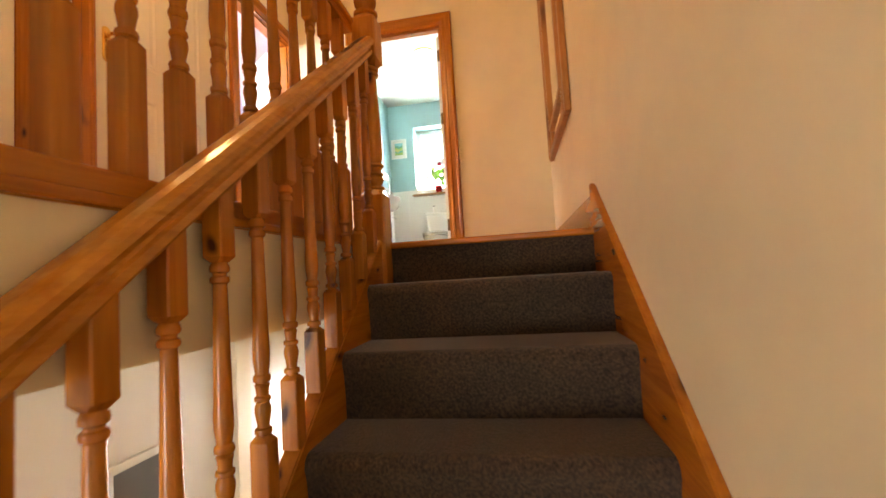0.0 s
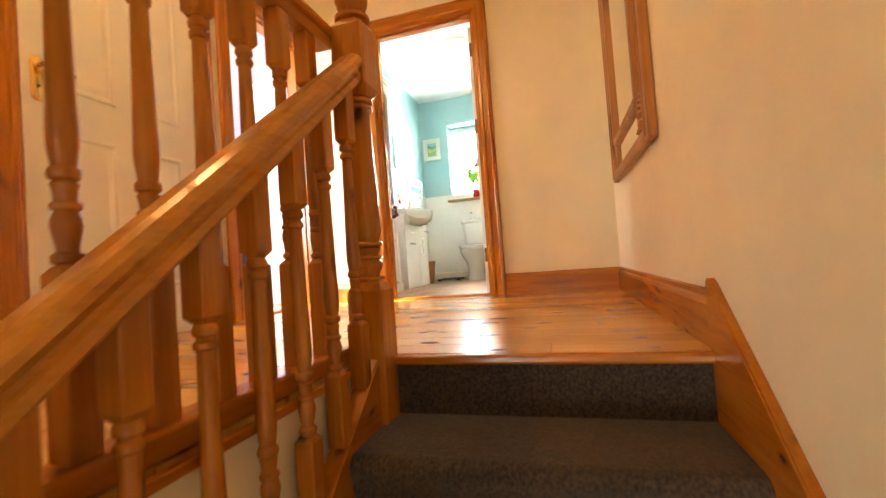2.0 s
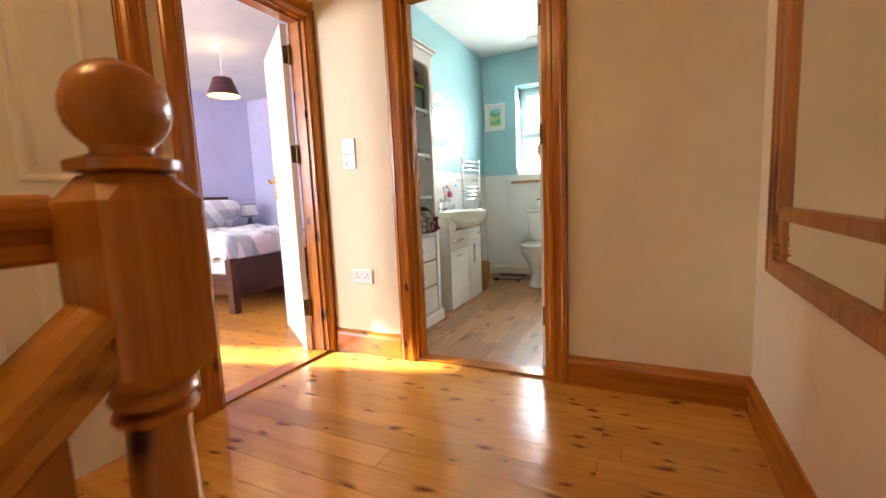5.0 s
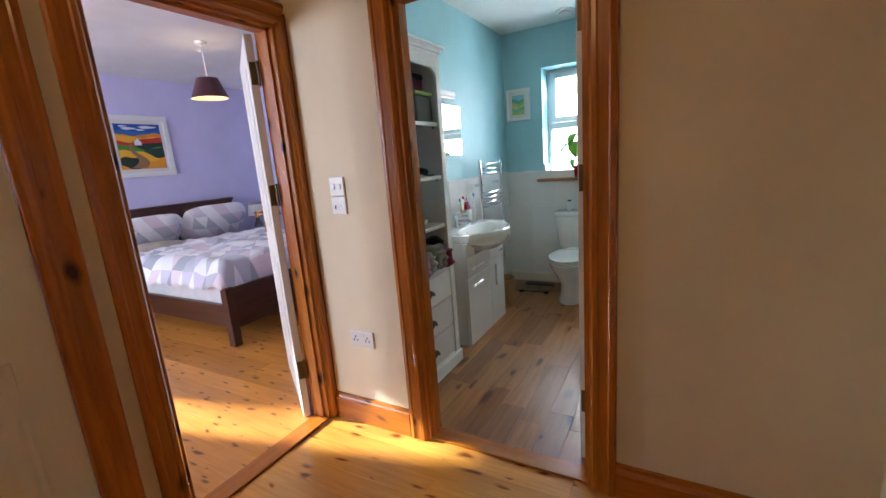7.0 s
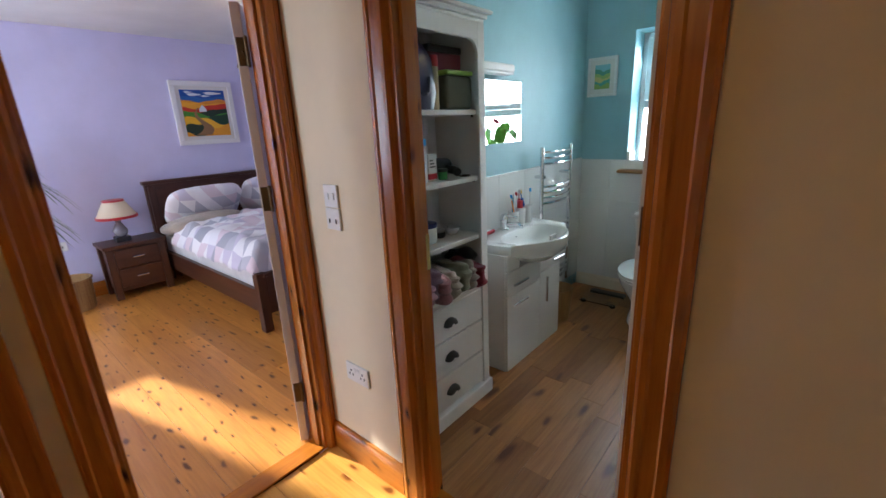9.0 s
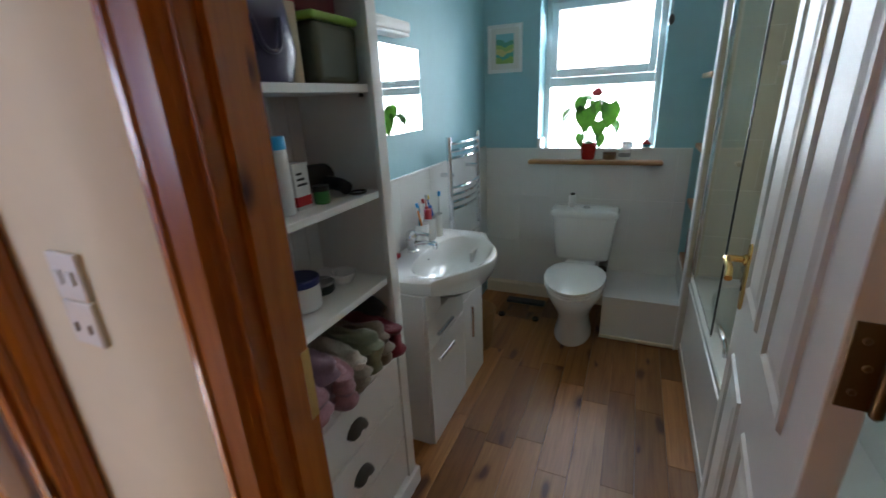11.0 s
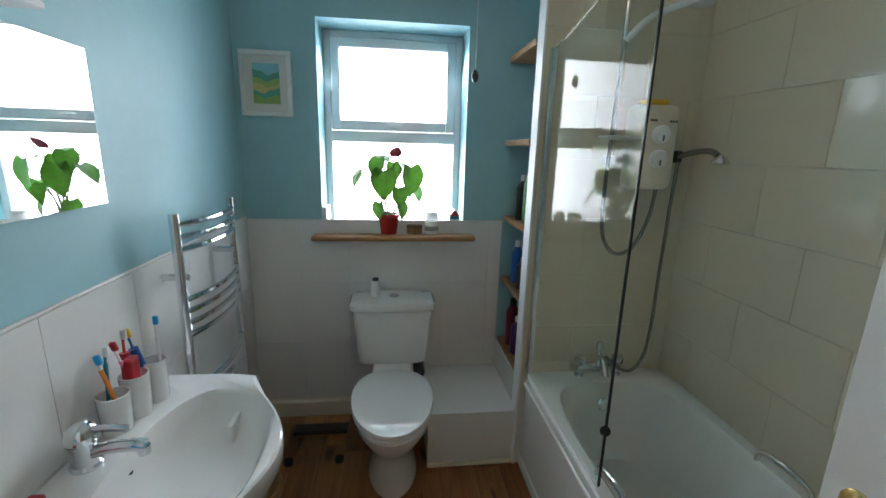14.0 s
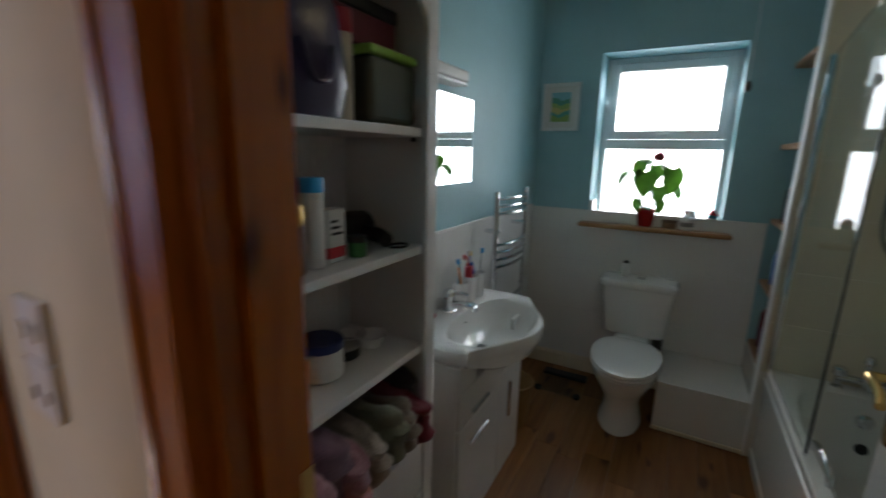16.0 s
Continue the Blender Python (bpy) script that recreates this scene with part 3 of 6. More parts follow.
def turned_post(name, height, half, lo, hi, label, category, group="", ball=False, extra=0.0, q=1.0):
    """A turned baluster or newel standing at z = 0: square blocks below lo and above hi, turned between."""
    root = thing(name, label, category, group=group)
    cut = half * 0.12

    def block(part_name, z0, z1):
        bm = bmesh.new()
        rings = [square_ring(bm, half * s, z, cut * s + (half * 0.29 if s < 1 else 0)) for z, s in ((z0, 0.72 if z0 > 0 else 1), (z0 + (half * 0.5 if z0 > 0 else 0.001), 1), (z1 - half * 0.5, 1), (z1, 0.72))]
        for a, b in zip(rings, rings[1:]):
            for k in range(8):
                bm.faces.new((a[k], a[(k + 1) % 8], b[(k + 1) % 8], b[k]))
        bm.faces.new(rings[0][::-1])
        bm.faces.new(rings[-1])
        part(part_name, bm, PINE_POST, root)
    block("square_base", -extra, lo)
    block("square_head", hi, height)
    s = (hi - lo)
    r = half
    low = [(0.62, 0), (0.62, 0.002), (0.84, 0.004), (0.88, 0.008), (0.84, 0.012), (0.60, 0.014), (0.60, 0.018), (0.72, 0.030), (0.84, 0.040), (0.80, 0.048), (0.62, 0.056), (0.80, 0.058),
           (0.84, 0.061), (0.80, 0.064), (0.60, 0.066), (0.66, 0.078), (0.76, 0.084), (0.58, 0.087), (0.84, 0.090), (0.88, 0.0945), (0.84, 0.099), (0.66, 0.102), (0.84, 0.125), (0.86, 0.14)]
    top = [(0.62, 0.050), (0.60, 0.040), (0.80, 0.037), (0.84, 0.032), (0.80, 0.027), (0.60, 0.024), (0.60, 0.020), (0.82, 0.017), (0.86, 0.011), (0.80, 0.005), (0.66, 0)]
    prof = [(r * a, lo + q * h) for a, h in low] + [(r * 0.80, max(lo + 0.45 * s, lo + q * 0.14 + 0.03))] + [(r * a, hi - h) for a, h in top]
    part("turned_shaft", lathe(prof, 16), PINE_POST, root, "", True)
    if ball:
        cap = lathe([(r * 0.5, height), (r * 1.0, height + 0.004), (r * 1.0, height + 0.014), (r * 0.55, height + 0.022)] +
                    [(max(0.002, r * 0.95 * math.sin(a)), height + 0.022 + r * 0.95 * (1.0 - math.cos(a)) - 0.003) for a in [math.pi * (0.2 + 0.8 * i / 9) for i in range(10)]], 18)
        part("ball_cap", cap, PINE_POST, root, "turned ball cap", True)
    return root


RAIL_SIDE = [(0.022, -0.030), (0.026, -0.025), (0.026, -0.013), (0.021, -0.009), (0.021, -0.003), (0.030, 0.001), (0.034, 0.009), (0.032, 0.018), (0.024, 0.026), (0.012, 0.030)]
RAIL_SIDE = [(1.06 * a, 1.14 * h) for a, h in RAIL_SIDE]
RAIL = RAIL_SIDE + [(-a, h) for a, h in RAIL_SIDE[::-1]]
NX, NY, NH = -0.106, 1.655, 0.050
newel = turned_post("newel_post", 0.955, NH, 0.215, 0.735, "turned varnished pine newel post with a ball cap", "newel post", "", True, 0.45, 1.1)
newel.location = (NX, NY, 0)

BX = -0.095                                # stair balustrade
def pitch(y):
    return NOSE_Z + (y - NOSE_Y) * SLOPE
RAIL_UP = 0.815
r0, r1 = (BX, -1.5, pitch(-1.5) + RAIL_UP), (BX, 1.612, pitch(1.612) + RAIL_UP)
up = Vector((0, -SLOPE, 1)).normalized()
tagged(part("handrail", sweep(RAIL, r0, r1, up), PINE_RAIL), "sloping varnished pine handrail of the staircase", "handrail")
base = turned_post("baluster", 0.778, 0.0205, 0.168, 0.622, "turned varnished pine baluster under the stair handrail", "baluster", "balusters beside the stairs", q=1.24)
y = 1.545
base.location = (BX, y, pitch(y) + 0.014)
for k in range(1, 24):
    y = 1.545 - 0.119 * k
    copy_thing(base, pose(BX, y, pitch(y) + 0.014))

LX = -0.178                                # landing balustrade
tagged(part("landing_rail", sweep(RAIL, (LX, SOUTH + 0.4, 0.905), (LX, 1.612, 0.905)), PINE["y"]), "level varnished pine handrail along the landing", "handrail")
tagged(part("base_rail", box(LX - 0.033, LX + 0.033, SOUTH + 0.4, 1.607, 0.001, 0.045, 0.007), PINE["y"]), "pine base rail of the landing balustrade", "base rail")
structure("landing_fascia", box(EDGE + 0.012, EDGE + 0.026, SOUTH + 0.4, 1.61, -0.020, 0.0, 0.004), PINE["y"], "pine nosing along the edge of the landing floor")
base = turned_post("baluster", 0.83, 0.0205, 0.240, 0.682, "turned varnished pine baluster on the landing's base rail", "baluster", "balusters along the landing", q=1.24)
base.location = (LX, 1.515, 0.045)
for k in range(1, 22):
    copy_thing(base, pose(LX, 1.515 - 0.1135 * k, 0.045))

# ---- bathroom: fixed parts ----
TILE_TOP = 1.137


def tiled(name, label, axis, face, side, a0, a1, z0, z1, w, h, mat, joint=0.002, shift=0.5, start=0.0, bed=None):
    """A tiled wall face: bedding with each tile an object of its own, 6 mm proud."""
    d = sorted((face, face + side * 0.004))
    root = structure(name, box(*((a0, a1, *d) if axis == "x" else (*d, a0, a1)), z0, z1), bed or GROUT, label)
    shapes = {}
    row, z = 0, z0
    while z < z1 - 0.004:
        zt = min(z + h, z1)
        a = a0 - (shift * w if row % 2 else 0) - start
        while a < a1:
            s, e = max(a, a0), min(a + w, a1)
            a += w
            if e - s < 0.006:
                continue
            key = (round(e - s, 3), round(zt - z, 3))
            if key not in shapes:
                ha, hz = (key[0] - joint) / 2, (key[1] - joint) / 2
                bm = box(*((-ha, ha, -0.003, 0.003) if axis == "x" else (-0.003, 0.003, -ha, ha)), -hz, hz, 0.0007, 1)
                bmesh.ops.recalc_face_normals(bm, faces=bm.faces)
                data = bpy.data.meshes.new("tile")
                bm.to_mesh(data)
                bm.free()
                data.materials.append(mat)
                shapes[key] = data
            ob = new("tile", shapes[key])
            m = ((s + e) / 2, face + side * 0.0045)
            ob.location = (*(m if axis == "x" else m[::-1]), (z + zt) / 2)
            ob.parent = root
        z += h
        row += 1
    return root


# window
win = thing("window_1", "white plastic window with a top casement and frosted panes", "window", kind="structure")
WX0, WX1, WZ0, WZ1 = WIN
WY0, WY1 = BN + 0.205, BN + 0.27
for nm, b in (("window_frame", (WX0, WX0 + 0.036, WZ0, WZ1)), ("window_frame", (WX1 - 0.036, WX1, WZ0, WZ1)), ("window_frame", (WX0 + 0.036, WX1 - 0.036, WZ1 - 0.034, WZ1)),
              ("window_frame", (WX0 + 0.036, WX1 - 0.036, WZ0, WZ0 + 0.012)), ("transom", (WX0 + 0.036, WX1 - 0.036, 1.53, 1.59))):
    part(nm, box(b[0], b[1], WY0, WY1, b[2], b[3], 0.006), PVC, win)
sash = part("casement", box(WX0 + 0.038, WX0 + 0.083, WY0 - 0.012, WY1 - 0.02, 1.592, WZ1 - 0.036, 0.006), PVC, win)
part("casement_stile", box(WX1 - 0.083, WX1 - 0.038, WY0 - 0.012, WY1 - 0.02, 1.592, WZ1 - 0.036, 0.006), PVC, sash)
part("casement_rail", box(WX0 + 0.083, WX1 - 0.083, WY0 - 0.011, WY1 - 0.02, 1.592, 1.645, 0.005), PVC, sash)
part("casement_rail", box(WX0 + 0.083, WX1 - 0.083, WY0 - 0.011, WY1 - 0.02, 2.007, WZ1 - 0.036, 0.005), PVC, sash)
h = part("window_handle", box(-0.62, -0.545, WY0 - 0.034, WY0 - 0.022, 1.612, 1.626, 0.004), PLASTIC, win)
part("handle_base", box(-0.60, -0.565, WY0 - 0.023, WY0 - 0.008, 1.606, 1.632, 0.004), PLASTIC, h)
FROST = material("frosted_glass", (0.97, 1, 0.98), 0.35, transmission_weight=1.0, ior=1.15)
for z0, z1, x0, x1 in ((1.643, 2.009, WX0 + 0.081, WX1 - 0.081), (WZ0 + 0.010, 1.532, WX0 + 0.034, WX1 - 0.034)):
    g = part("pane", box(x0, x1, WY0 + 0.02, WY0 + 0.026, z0, z1), FROST, win)
    g.visible_shadow = False
structure("backdrop", box(-9, 8, 16, 16.1, -8, 12), SKY_GLOW, "bright overcast sky outside the window")
sill = tagged(part("window_sill", box(-0.998, -0.157, 5.995, WY0 + 0.004, 1.036, 1.064, 0.012, 3), SILL_WOOD), "varnished oak window board with rounded corners", "window sill", "", "structure")
for x0, x1 in ((WX0 - 0.001, WX0 + 0.022), (WX1 - 0.022, WX1 + 0.001)):
    structure("trim", box(x0, x1, BN - 0.004, BN + 0.13, 1.064, 1.20 if x0 < -0.5 else 1.137, 0.003), TILE, "white tile edge beside the window board")

tiled("wainscot_north", "white glazed wall tiles below aqua paint", "x", BN, -1, BW + 0.008, -0.0, 0.105, TILE_TOP - 0.008, 0.25, 0.3454, TILE, 0.001, 0.0, bed=WHITE_GROUT)
tiled("wainscot_west", "white glazed wall tiles below aqua paint", "y", BW, 1, 4.22, BN, 0.105, TILE_TOP + 0.006, 0.33, 0.3454, TILE, 0.001, 0.0, 0.1, WHITE_GROUT)
structure("trim_north", box(BW + 0.012, 0.0, BN - 0.011, BN, TILE_TOP - 0.008, TILE_TOP, 0.003), TILE, "white tile edge trim")
structure("trim_west", box(BW, BW + 0.011, 4.22, BN - 0.011, TILE_TOP + 0.006, TILE_TOP + 0.014, 0.003), TILE, "white tile edge trim")
skirting((BW + 0.008, BN, 0.004), (-0.425, BN, 0.004), CREAM, "cream painted skirting board", [(a, h * 0.78) for a, h in SKIRT])
skirting((BW, 4.22, 0.004), (BW, BN - 0.02, 0.004), CREAM, "cream painted skirting board", [(-a, h * 0.78) for a, h in SKIRT])

# bath end partition with shelf niche behind it
structure("bath_end_wall", box(0.004, BE, BATH_END, BATH_END + 0.07, 0, CEIL), WHITE, "white painted partition at the head of the bath")
structure("trim_partition", box(-0.006, 0.004, BATH_END - 0.008, BATH_END + 0.072, 0.0, CEIL, 0.002), PVC, "white edge trim of the partition")
structure("niche_back", box(0.20, BE, BATH_END + 0.07, BN, 0, CEIL), BLUE, "aqua painted back of the shelf niche")
structure("niche_base", box(0.0, 0.20, BATH_END + 0.07, BN, 0, 0.44), TILE, "white tiled base of the shelf niche")
for z in (0.44, 0.80, 1.14, 1.53, 1.93):
    structure("niche_shelf", box(-0.012 if z > 1.4 else 0.006, 0.20, BATH_END + 0.073, BN - 0.012, z, z + 0.028, 0.006), SILL_WOOD, "varnished oak niche shelf")
tiled("tiles_bath_end", "cream glazed wall tiles above the bath", "x", BATH_END, -1, 0.0, BE, 0.48, CEIL, 0.40, 0.25, BATH_TILE, 0.0013, 0.5, 0.16)
tiled("tiles_bath_side", "cream glazed wall tiles above the bath", "y", BE, -1, BS, BATH_END - 0.008, 0.48, CEIL, 0.40, 0.25, BATH_TILE, 0.0013, 0.5, 0.1)
bx = tagged(part("pipe_boxing", box(-0.425, 0.0, 5.615, BN - 0.010, 0.006, 0.29, 0.003), TILE), "white tiled boxed-in ledge beside the toilet", "ledge", "", "structure")
structure("trim_boxing", box(-0.428, 0.0, 5.604, 5.615, 0.004, 0.026, 0.004), CREAM, "cream sealant strip along the ledge")

# ---- bath ----
bath = thing("bath", "white acrylic bath with a ribbed side panel", "bath")
RIM = 0.50
def super_ring(bm, cx, cy, hx, hy, z, n=40, e=3.2):
    out = []
    for k in range(n):
        a = 2 * math.pi * (k + 0.5) / n
        c, s = math.cos(a), math.sin(a)
        out.append(bm.verts.new((cx + hx * math.copysign(abs(c) ** (2 / e), c), cy + hy * math.copysign(abs(s) ** (2 / e), s), z)))
    return out


def loft(bm, rings, cap0=True, cap1=True):
    n = len(rings[0])
    for a, b in zip(rings, rings[1:]):
        for k in range(n):
            bm.faces.new((a[k], a[(k + 1) % n], b[(k + 1) % n], b[k]))
    if cap0:
        bm.faces.new(rings[0][::-1])
    if cap1:
        bm.faces.new(rings[-1])
    return bm


bcx, bcy, bhx, bhy = (0.018 + BE) / 2, (3.93 + BATH_END) / 2, (BE - 0.018) / 2 - 0.001, (BATH_END - 3.93) / 2 - 0.006
bm = bmesh.new()
loft(bm, [super_ring(bm, bcx, bcy, bhx - 0.012, bhy - 0.01, RIM - 0.03, 56, 24), super_ring(bm, bcx, bcy, bhx, bhy, RIM - 0.028, 56, 24), super_ring(bm, bcx, bcy, bhx, bhy, RIM - 0.006, 56, 24), super_ring(bm, bcx, bcy, bhx - 0.006, bhy - 0.006, RIM, 56, 20),
          super_ring(bm, bcx, bcy, bhx - 0.05, bhy - 0.075, RIM, 56, 5), super_ring(bm, bcx, bcy, bhx - 0.062, bhy - 0.09, RIM - 0.012, 56, 4.5), super_ring(bm, bcx, bcy + 0.02, bhx - 0.085, bhy - 0.14, RIM - 0.2, 56, 4),
          super_ring(bm, bcx, bcy + 0.03, bhx - 0.11, bhy - 0.20, 0.14, 56, 3.6), super_ring(bm, bcx, bcy + 0.03, bhx - 0.16, bhy - 0.26, 0.11, 56, 3.4)], False, True)
part("tub", bm, ACRYLIC, bath, "", True)
panel = part("side_panel", box(0.030, 0.045, 3.94, BATH_END - 0.004, 0.006, 0.462, 0.003), ACRYLIC, bath)
part("panel_rib", box(0.020, 0.032, 3.94, BATH_END - 0.004, 0.425, 0.448, 0.005), ACRYLIC, panel)
part("panel_foot", box(0.022, 0.032, 3.94, BATH_END - 0.004, 0.006, 0.06, 0.003), ACRYLIC, panel)
part("plug_hole", lathe([(0.030, 0), (0.032, 0.003), (0.024, 0.004), (0.02, 0.001)], 20, (bcx, 5.18, 0.110)), PEWTER, bath, "", True)
ov = part("overflow", lathe([(0.030, 0), (0.030, 0.008), (0.022, 0.012), (0.004, 0.012)], 20), CHROME, bath, "chrome overflow with a black plug", True)
ov.matrix_basis = pose(bcx, BATH_END - 0.128, 0.40, 82, 0, 0)
part("plug", lathe([(0.022, 0), (0.022, 0.012), (0.015, 0.016)], 16), BLACK, bath, "black rubber plug", True).matrix_basis = pose(bcx - 0.01, 5.42, 0.3, 60, 0, 0)
for gx, gy, turn in ((bcx - bhx + 0.045, 4.86, 0), (bcx + bhx - 0.05, 4.88, 0)):
    part("grab_handle", tube(arc([(gx, gy - 0.10, RIM - 0.004), (gx, gy - 0.085, RIM + 0.035), (gx, gy, RIM + 0.05), (gx, gy + 0.085, RIM + 0.035), (gx, gy + 0.10, RIM - 0.004)]), 0.009), CHROME, bath, "chrome grab handle", True)

mixer = thing("bath_mixer_tap", "chrome bath mixer tap with crosshead handles", "tap")
mx = 0.36
part("spout", tube(arc([(mx, BATH_END - 0.045, RIM + 0.02), (mx, BATH_END - 0.06, RIM + 0.09), (mx, BATH_END - 0.10, RIM + 0.075), (mx, BATH_END - 0.125, RIM + 0.03)]), 0.014), CHROME, mixer, "", True)
part("body", tube([(mx - 0.10, BATH_END - 0.045, RIM + 0.045), (mx + 0.10, BATH_END - 0.045, RIM + 0.045)], 0.017), CHROME, mixer, "", True)
for s in (-1, 1):
    part("pillar", lathe([(0.022, 0), (0.02, 0.008), (0.012, 0.012), (0.012, 0.05)], 14, (mx + s * 0.09, BATH_END - 0.045, RIM)), CHROME, mixer, "", True)
    part("tap_handle", lathe([(0.012, 0.05), (0.026, 0.058), (0.028, 0.085), (0.022, 0.095), (0.005, 0.097)], 8, (mx + s * 0.09, BATH_END - 0.045, RIM)), CHROME, mixer)
part("diverter", lathe([(0.01, 0.05), (0.01, 0.12), (0.02, 0.128), (0.014, 0.16), (0.004, 0.165)], 12, (mx, BATH_END - 0.045, RIM)), CHROME, mixer, "", True)

# shower screen
screen = thing("shower_screen", "clear glass bath screen with a chrome wall profile", "shower screen")
SX = 0.034
bm = bmesh.new()
sy0, sy1, sz0, sz1 = 4.90, BATH_END - 0.035, RIM + 0.012, 1.895
outline = [(sy1, sz0), (sy0, sz0)] + [(sy0 + 0.03 - 0.03 * math.cos(a), 1.99 - 0.03 + 0.03 * math.sin(a)) for a in (0, 0.5, 1.0, 1.57)] + [(sy0 + 0.15, 1.985), (sy0 + 0.35, 1.955), (sy1, sz1)]
rings = [[bm.verts.new((x, y, z)) for y, z in outline] for x in (SX - 0.003, SX + 0.003)]
loft(bm, rings)
part("glass_panel", bm, GLASS, screen).visible_shadow = False
part("wall_profile", box(SX - 0.014, SX + 0.014, BATH_END - 0.04, BATH_END - 0.008, RIM + 0.004, 1.90, 0.005), CHROME, screen)
part("edge_seal", box(SX - 0.0035, SX + 0.0035, sy0 - 0.005, sy0, sz0, 1.96), BLACK, screen, "dark edge of the glass")
part("bottom_seal", box(SX - 0.004, SX + 0.004, sy0, sy1, RIM + 0.001, RIM + 0.011), PLASTIC, screen)

# electric shower
shower = thing("electric_shower", "cream electric shower unit with two dials", "shower unit")
SHB = material("aged_white_plastic", (0.74, 0.70, 0.56), 0.3)
ys = BATH_END - 0.008
part("case", box(0.365, 0.555, ys - 0.095, ys, 1.365, 1.70, 0.03, 4), SHB, shower, "", True)
for x, z in ((0.472, 1.585), (0.472, 1.49)):
    k = part("dial", lathe([(0.036, 0), (0.036, 0.012), (0.03, 0.022), (0.004, 0.023)], 22), PLASTIC, shower, "", True)
    k.matrix_basis = pose(x, ys - 0.094, z, 90, 0, 0)
    part("pointer", box(-0.003, 0.003, -0.026, -0.004, 0.022, 0.026), STEEL, k)
part("badge", box(0.42, 0.45, ys - 0.0965, ys - 0.095, 1.635, 1.643), STEEL, shower)
for i in range(3):
    part("indicator", box(0.505 + 0.012 * i, 0.513 + 0.012 * i, ys - 0.0965, ys - 0.095, 1.632, 1.640), STEEL, shower)
part("shower_sponge", box(0.41, 0.51, ys - 0.07, ys - 0.01, 1.70, 1.722, 0.008), material("yellow_sponge", (0.75, 0.45, 0.05), 0.9), shower, "yellow scrub cloth on top of the unit")
riser = thing("shower_riser", "white shower rail with a hand shower and soap shelf", "shower rail")
rx = 0.30
part("rail", tube([(rx, ys - 0.05, 1.48), (rx, ys - 0.05, 2.15)], 0.010), CHROME, riser, "", True)
for z in (1.48, 2.15):
    part("bracket", box(rx - 0.014, rx + 0.014, ys - 0.062, ys, z - 0.018, z + 0.018, 0.004), PLASTIC, riser)
part("soap_shelf", box(rx - 0.07, rx + 0.07, ys - 0.14, ys - 0.05, 1.56, 1.575, 0.006), PLASTIC, riser)
hs = part("shower_head", tube(arc([(rx, ys - 0.06, 1.93), (rx + 0.06, ys - 0.12, 2.0), (rx + 0.16, ys - 0.2, 2.04)]), 0.012), PLASTIC, riser, "", True)
part("spray_plate", lathe([(0.014, 0.03), (0.04, 0.012), (0.042, 0.0), (0.036, -0.003)], 20, (rx + 0.18, ys - 0.215, 2.02)), PLASTIC, hs, "", True)
tagged(part("shower_hose", tube(arc([(0.515, ys - 0.05, 1.375), (0.50, ys - 0.05, 1.25), (0.45, ys - 0.055, 1.13), (0.385, ys - 0.06, 1.085), (0.32, ys - 0.06, 1.12), (0.285, ys - 0.06, 1.25), (0.285, ys - 0.065, 1.65), (rx, ys - 0.06, 1.93)]), 0.008), STEEL, None, "", True), "grey metal hose looping below the shower unit", "shower hose")
hand = thing("bath_handset", "chrome bath shower handset in a wall bracket", "shower handset")
part("bracket", box(0.585, 0.615, ys - 0.05, ys, 1.475, 1.525, 0.006), PEWTER, hand)
part("handle", tube(arc([(0.600, ys - 0.04, 1.50), (0.630, ys - 0.10, 1.52), (0.645, ys - 0.16, 1.525), (0.652, ys - 0.20, 1.51)]), 0.012), STEEL, hand, "", True)
part("rose", lathe([(0.012, 0.03), (0.03, 0.01), (0.032, 0.0), (0.024, -0.004)], 18, (0.653, ys - 0.215, 1.48)), CHROME, hand, "", True)
tagged(part("handset_hose", tube(arc([(0.600, ys - 0.045, 1.48), (0.590, ys - 0.05, 1.27), (0.586, ys - 0.05, 0.97), (0.582, ys - 0.055, 0.76), (0.562, ys - 0.06, 0.60), (0.51, ys - 0.065, 0.53), (0.44, ys - 0.07, 0.545), (mx + 0.02, ys - 0.06, 0.60)]), 0.0075), STEEL, None, "", True), "grey metal hose from the bath mixer to the handset", "shower hose")

# ---- toilet ----
wc = thing("toilet", "white ceramic close-coupled toilet with the lid closed", "toilet")
TX, TY = -0.592, 5.565
def egg(bm, cx, y0, y1, hw, z, n=32):
    """A ring that is rounder at the front (y0) than at the back (y1)."""
    out = []
    cy = y0 + 0.58 * (y1 - y0)
    for k in range(n):
        a = 2 * math.pi * k / n
        s = math.sin(a)
        hy = (y1 - cy) if s > 0 else (cy - y0)
        e = 0.75 if s > 0 else 1.0
        out.append(bm.verts.new((cx + hw * math.copysign(abs(math.cos(a)) ** e, math.cos(a)), cy + hy * s, z)))
    return out
bm = bmesh.new()
loft(bm, [egg(bm, TX, 5.43, 5.80, 0.115, 0.004), egg(bm, TX, 5.43, 5.80, 0.113, 0.03), egg(bm, TX, 5.455, 5.79, 0.095, 0.10), egg(bm, TX, 5.44, 5.79, 0.10, 0.18), egg(bm, TX, 5.37, 5.80, 0.135, 0.26), egg(bm, TX, 5.31, 5.82, 0.172, 0.34), egg(bm, TX, 5.30, 5.84, 0.178, 0.375), egg(bm, TX, 5.315, 5.83, 0.165, 0.385)])
part("pan", bm, CERAMIC, wc, "", True)
bm = bmesh.new()
loft(bm, [egg(bm, TX, 5.30, 5.80, 0.170, 0.386), egg(bm, TX, 5.292, 5.805, 0.182, 0.392), egg(bm, TX, 5.292, 5.805, 0.182, 0.400), egg(bm, TX, 5.30, 5.80, 0.175, 0.404)])
part("seat", bm, CERAMIC, wc, "", True)
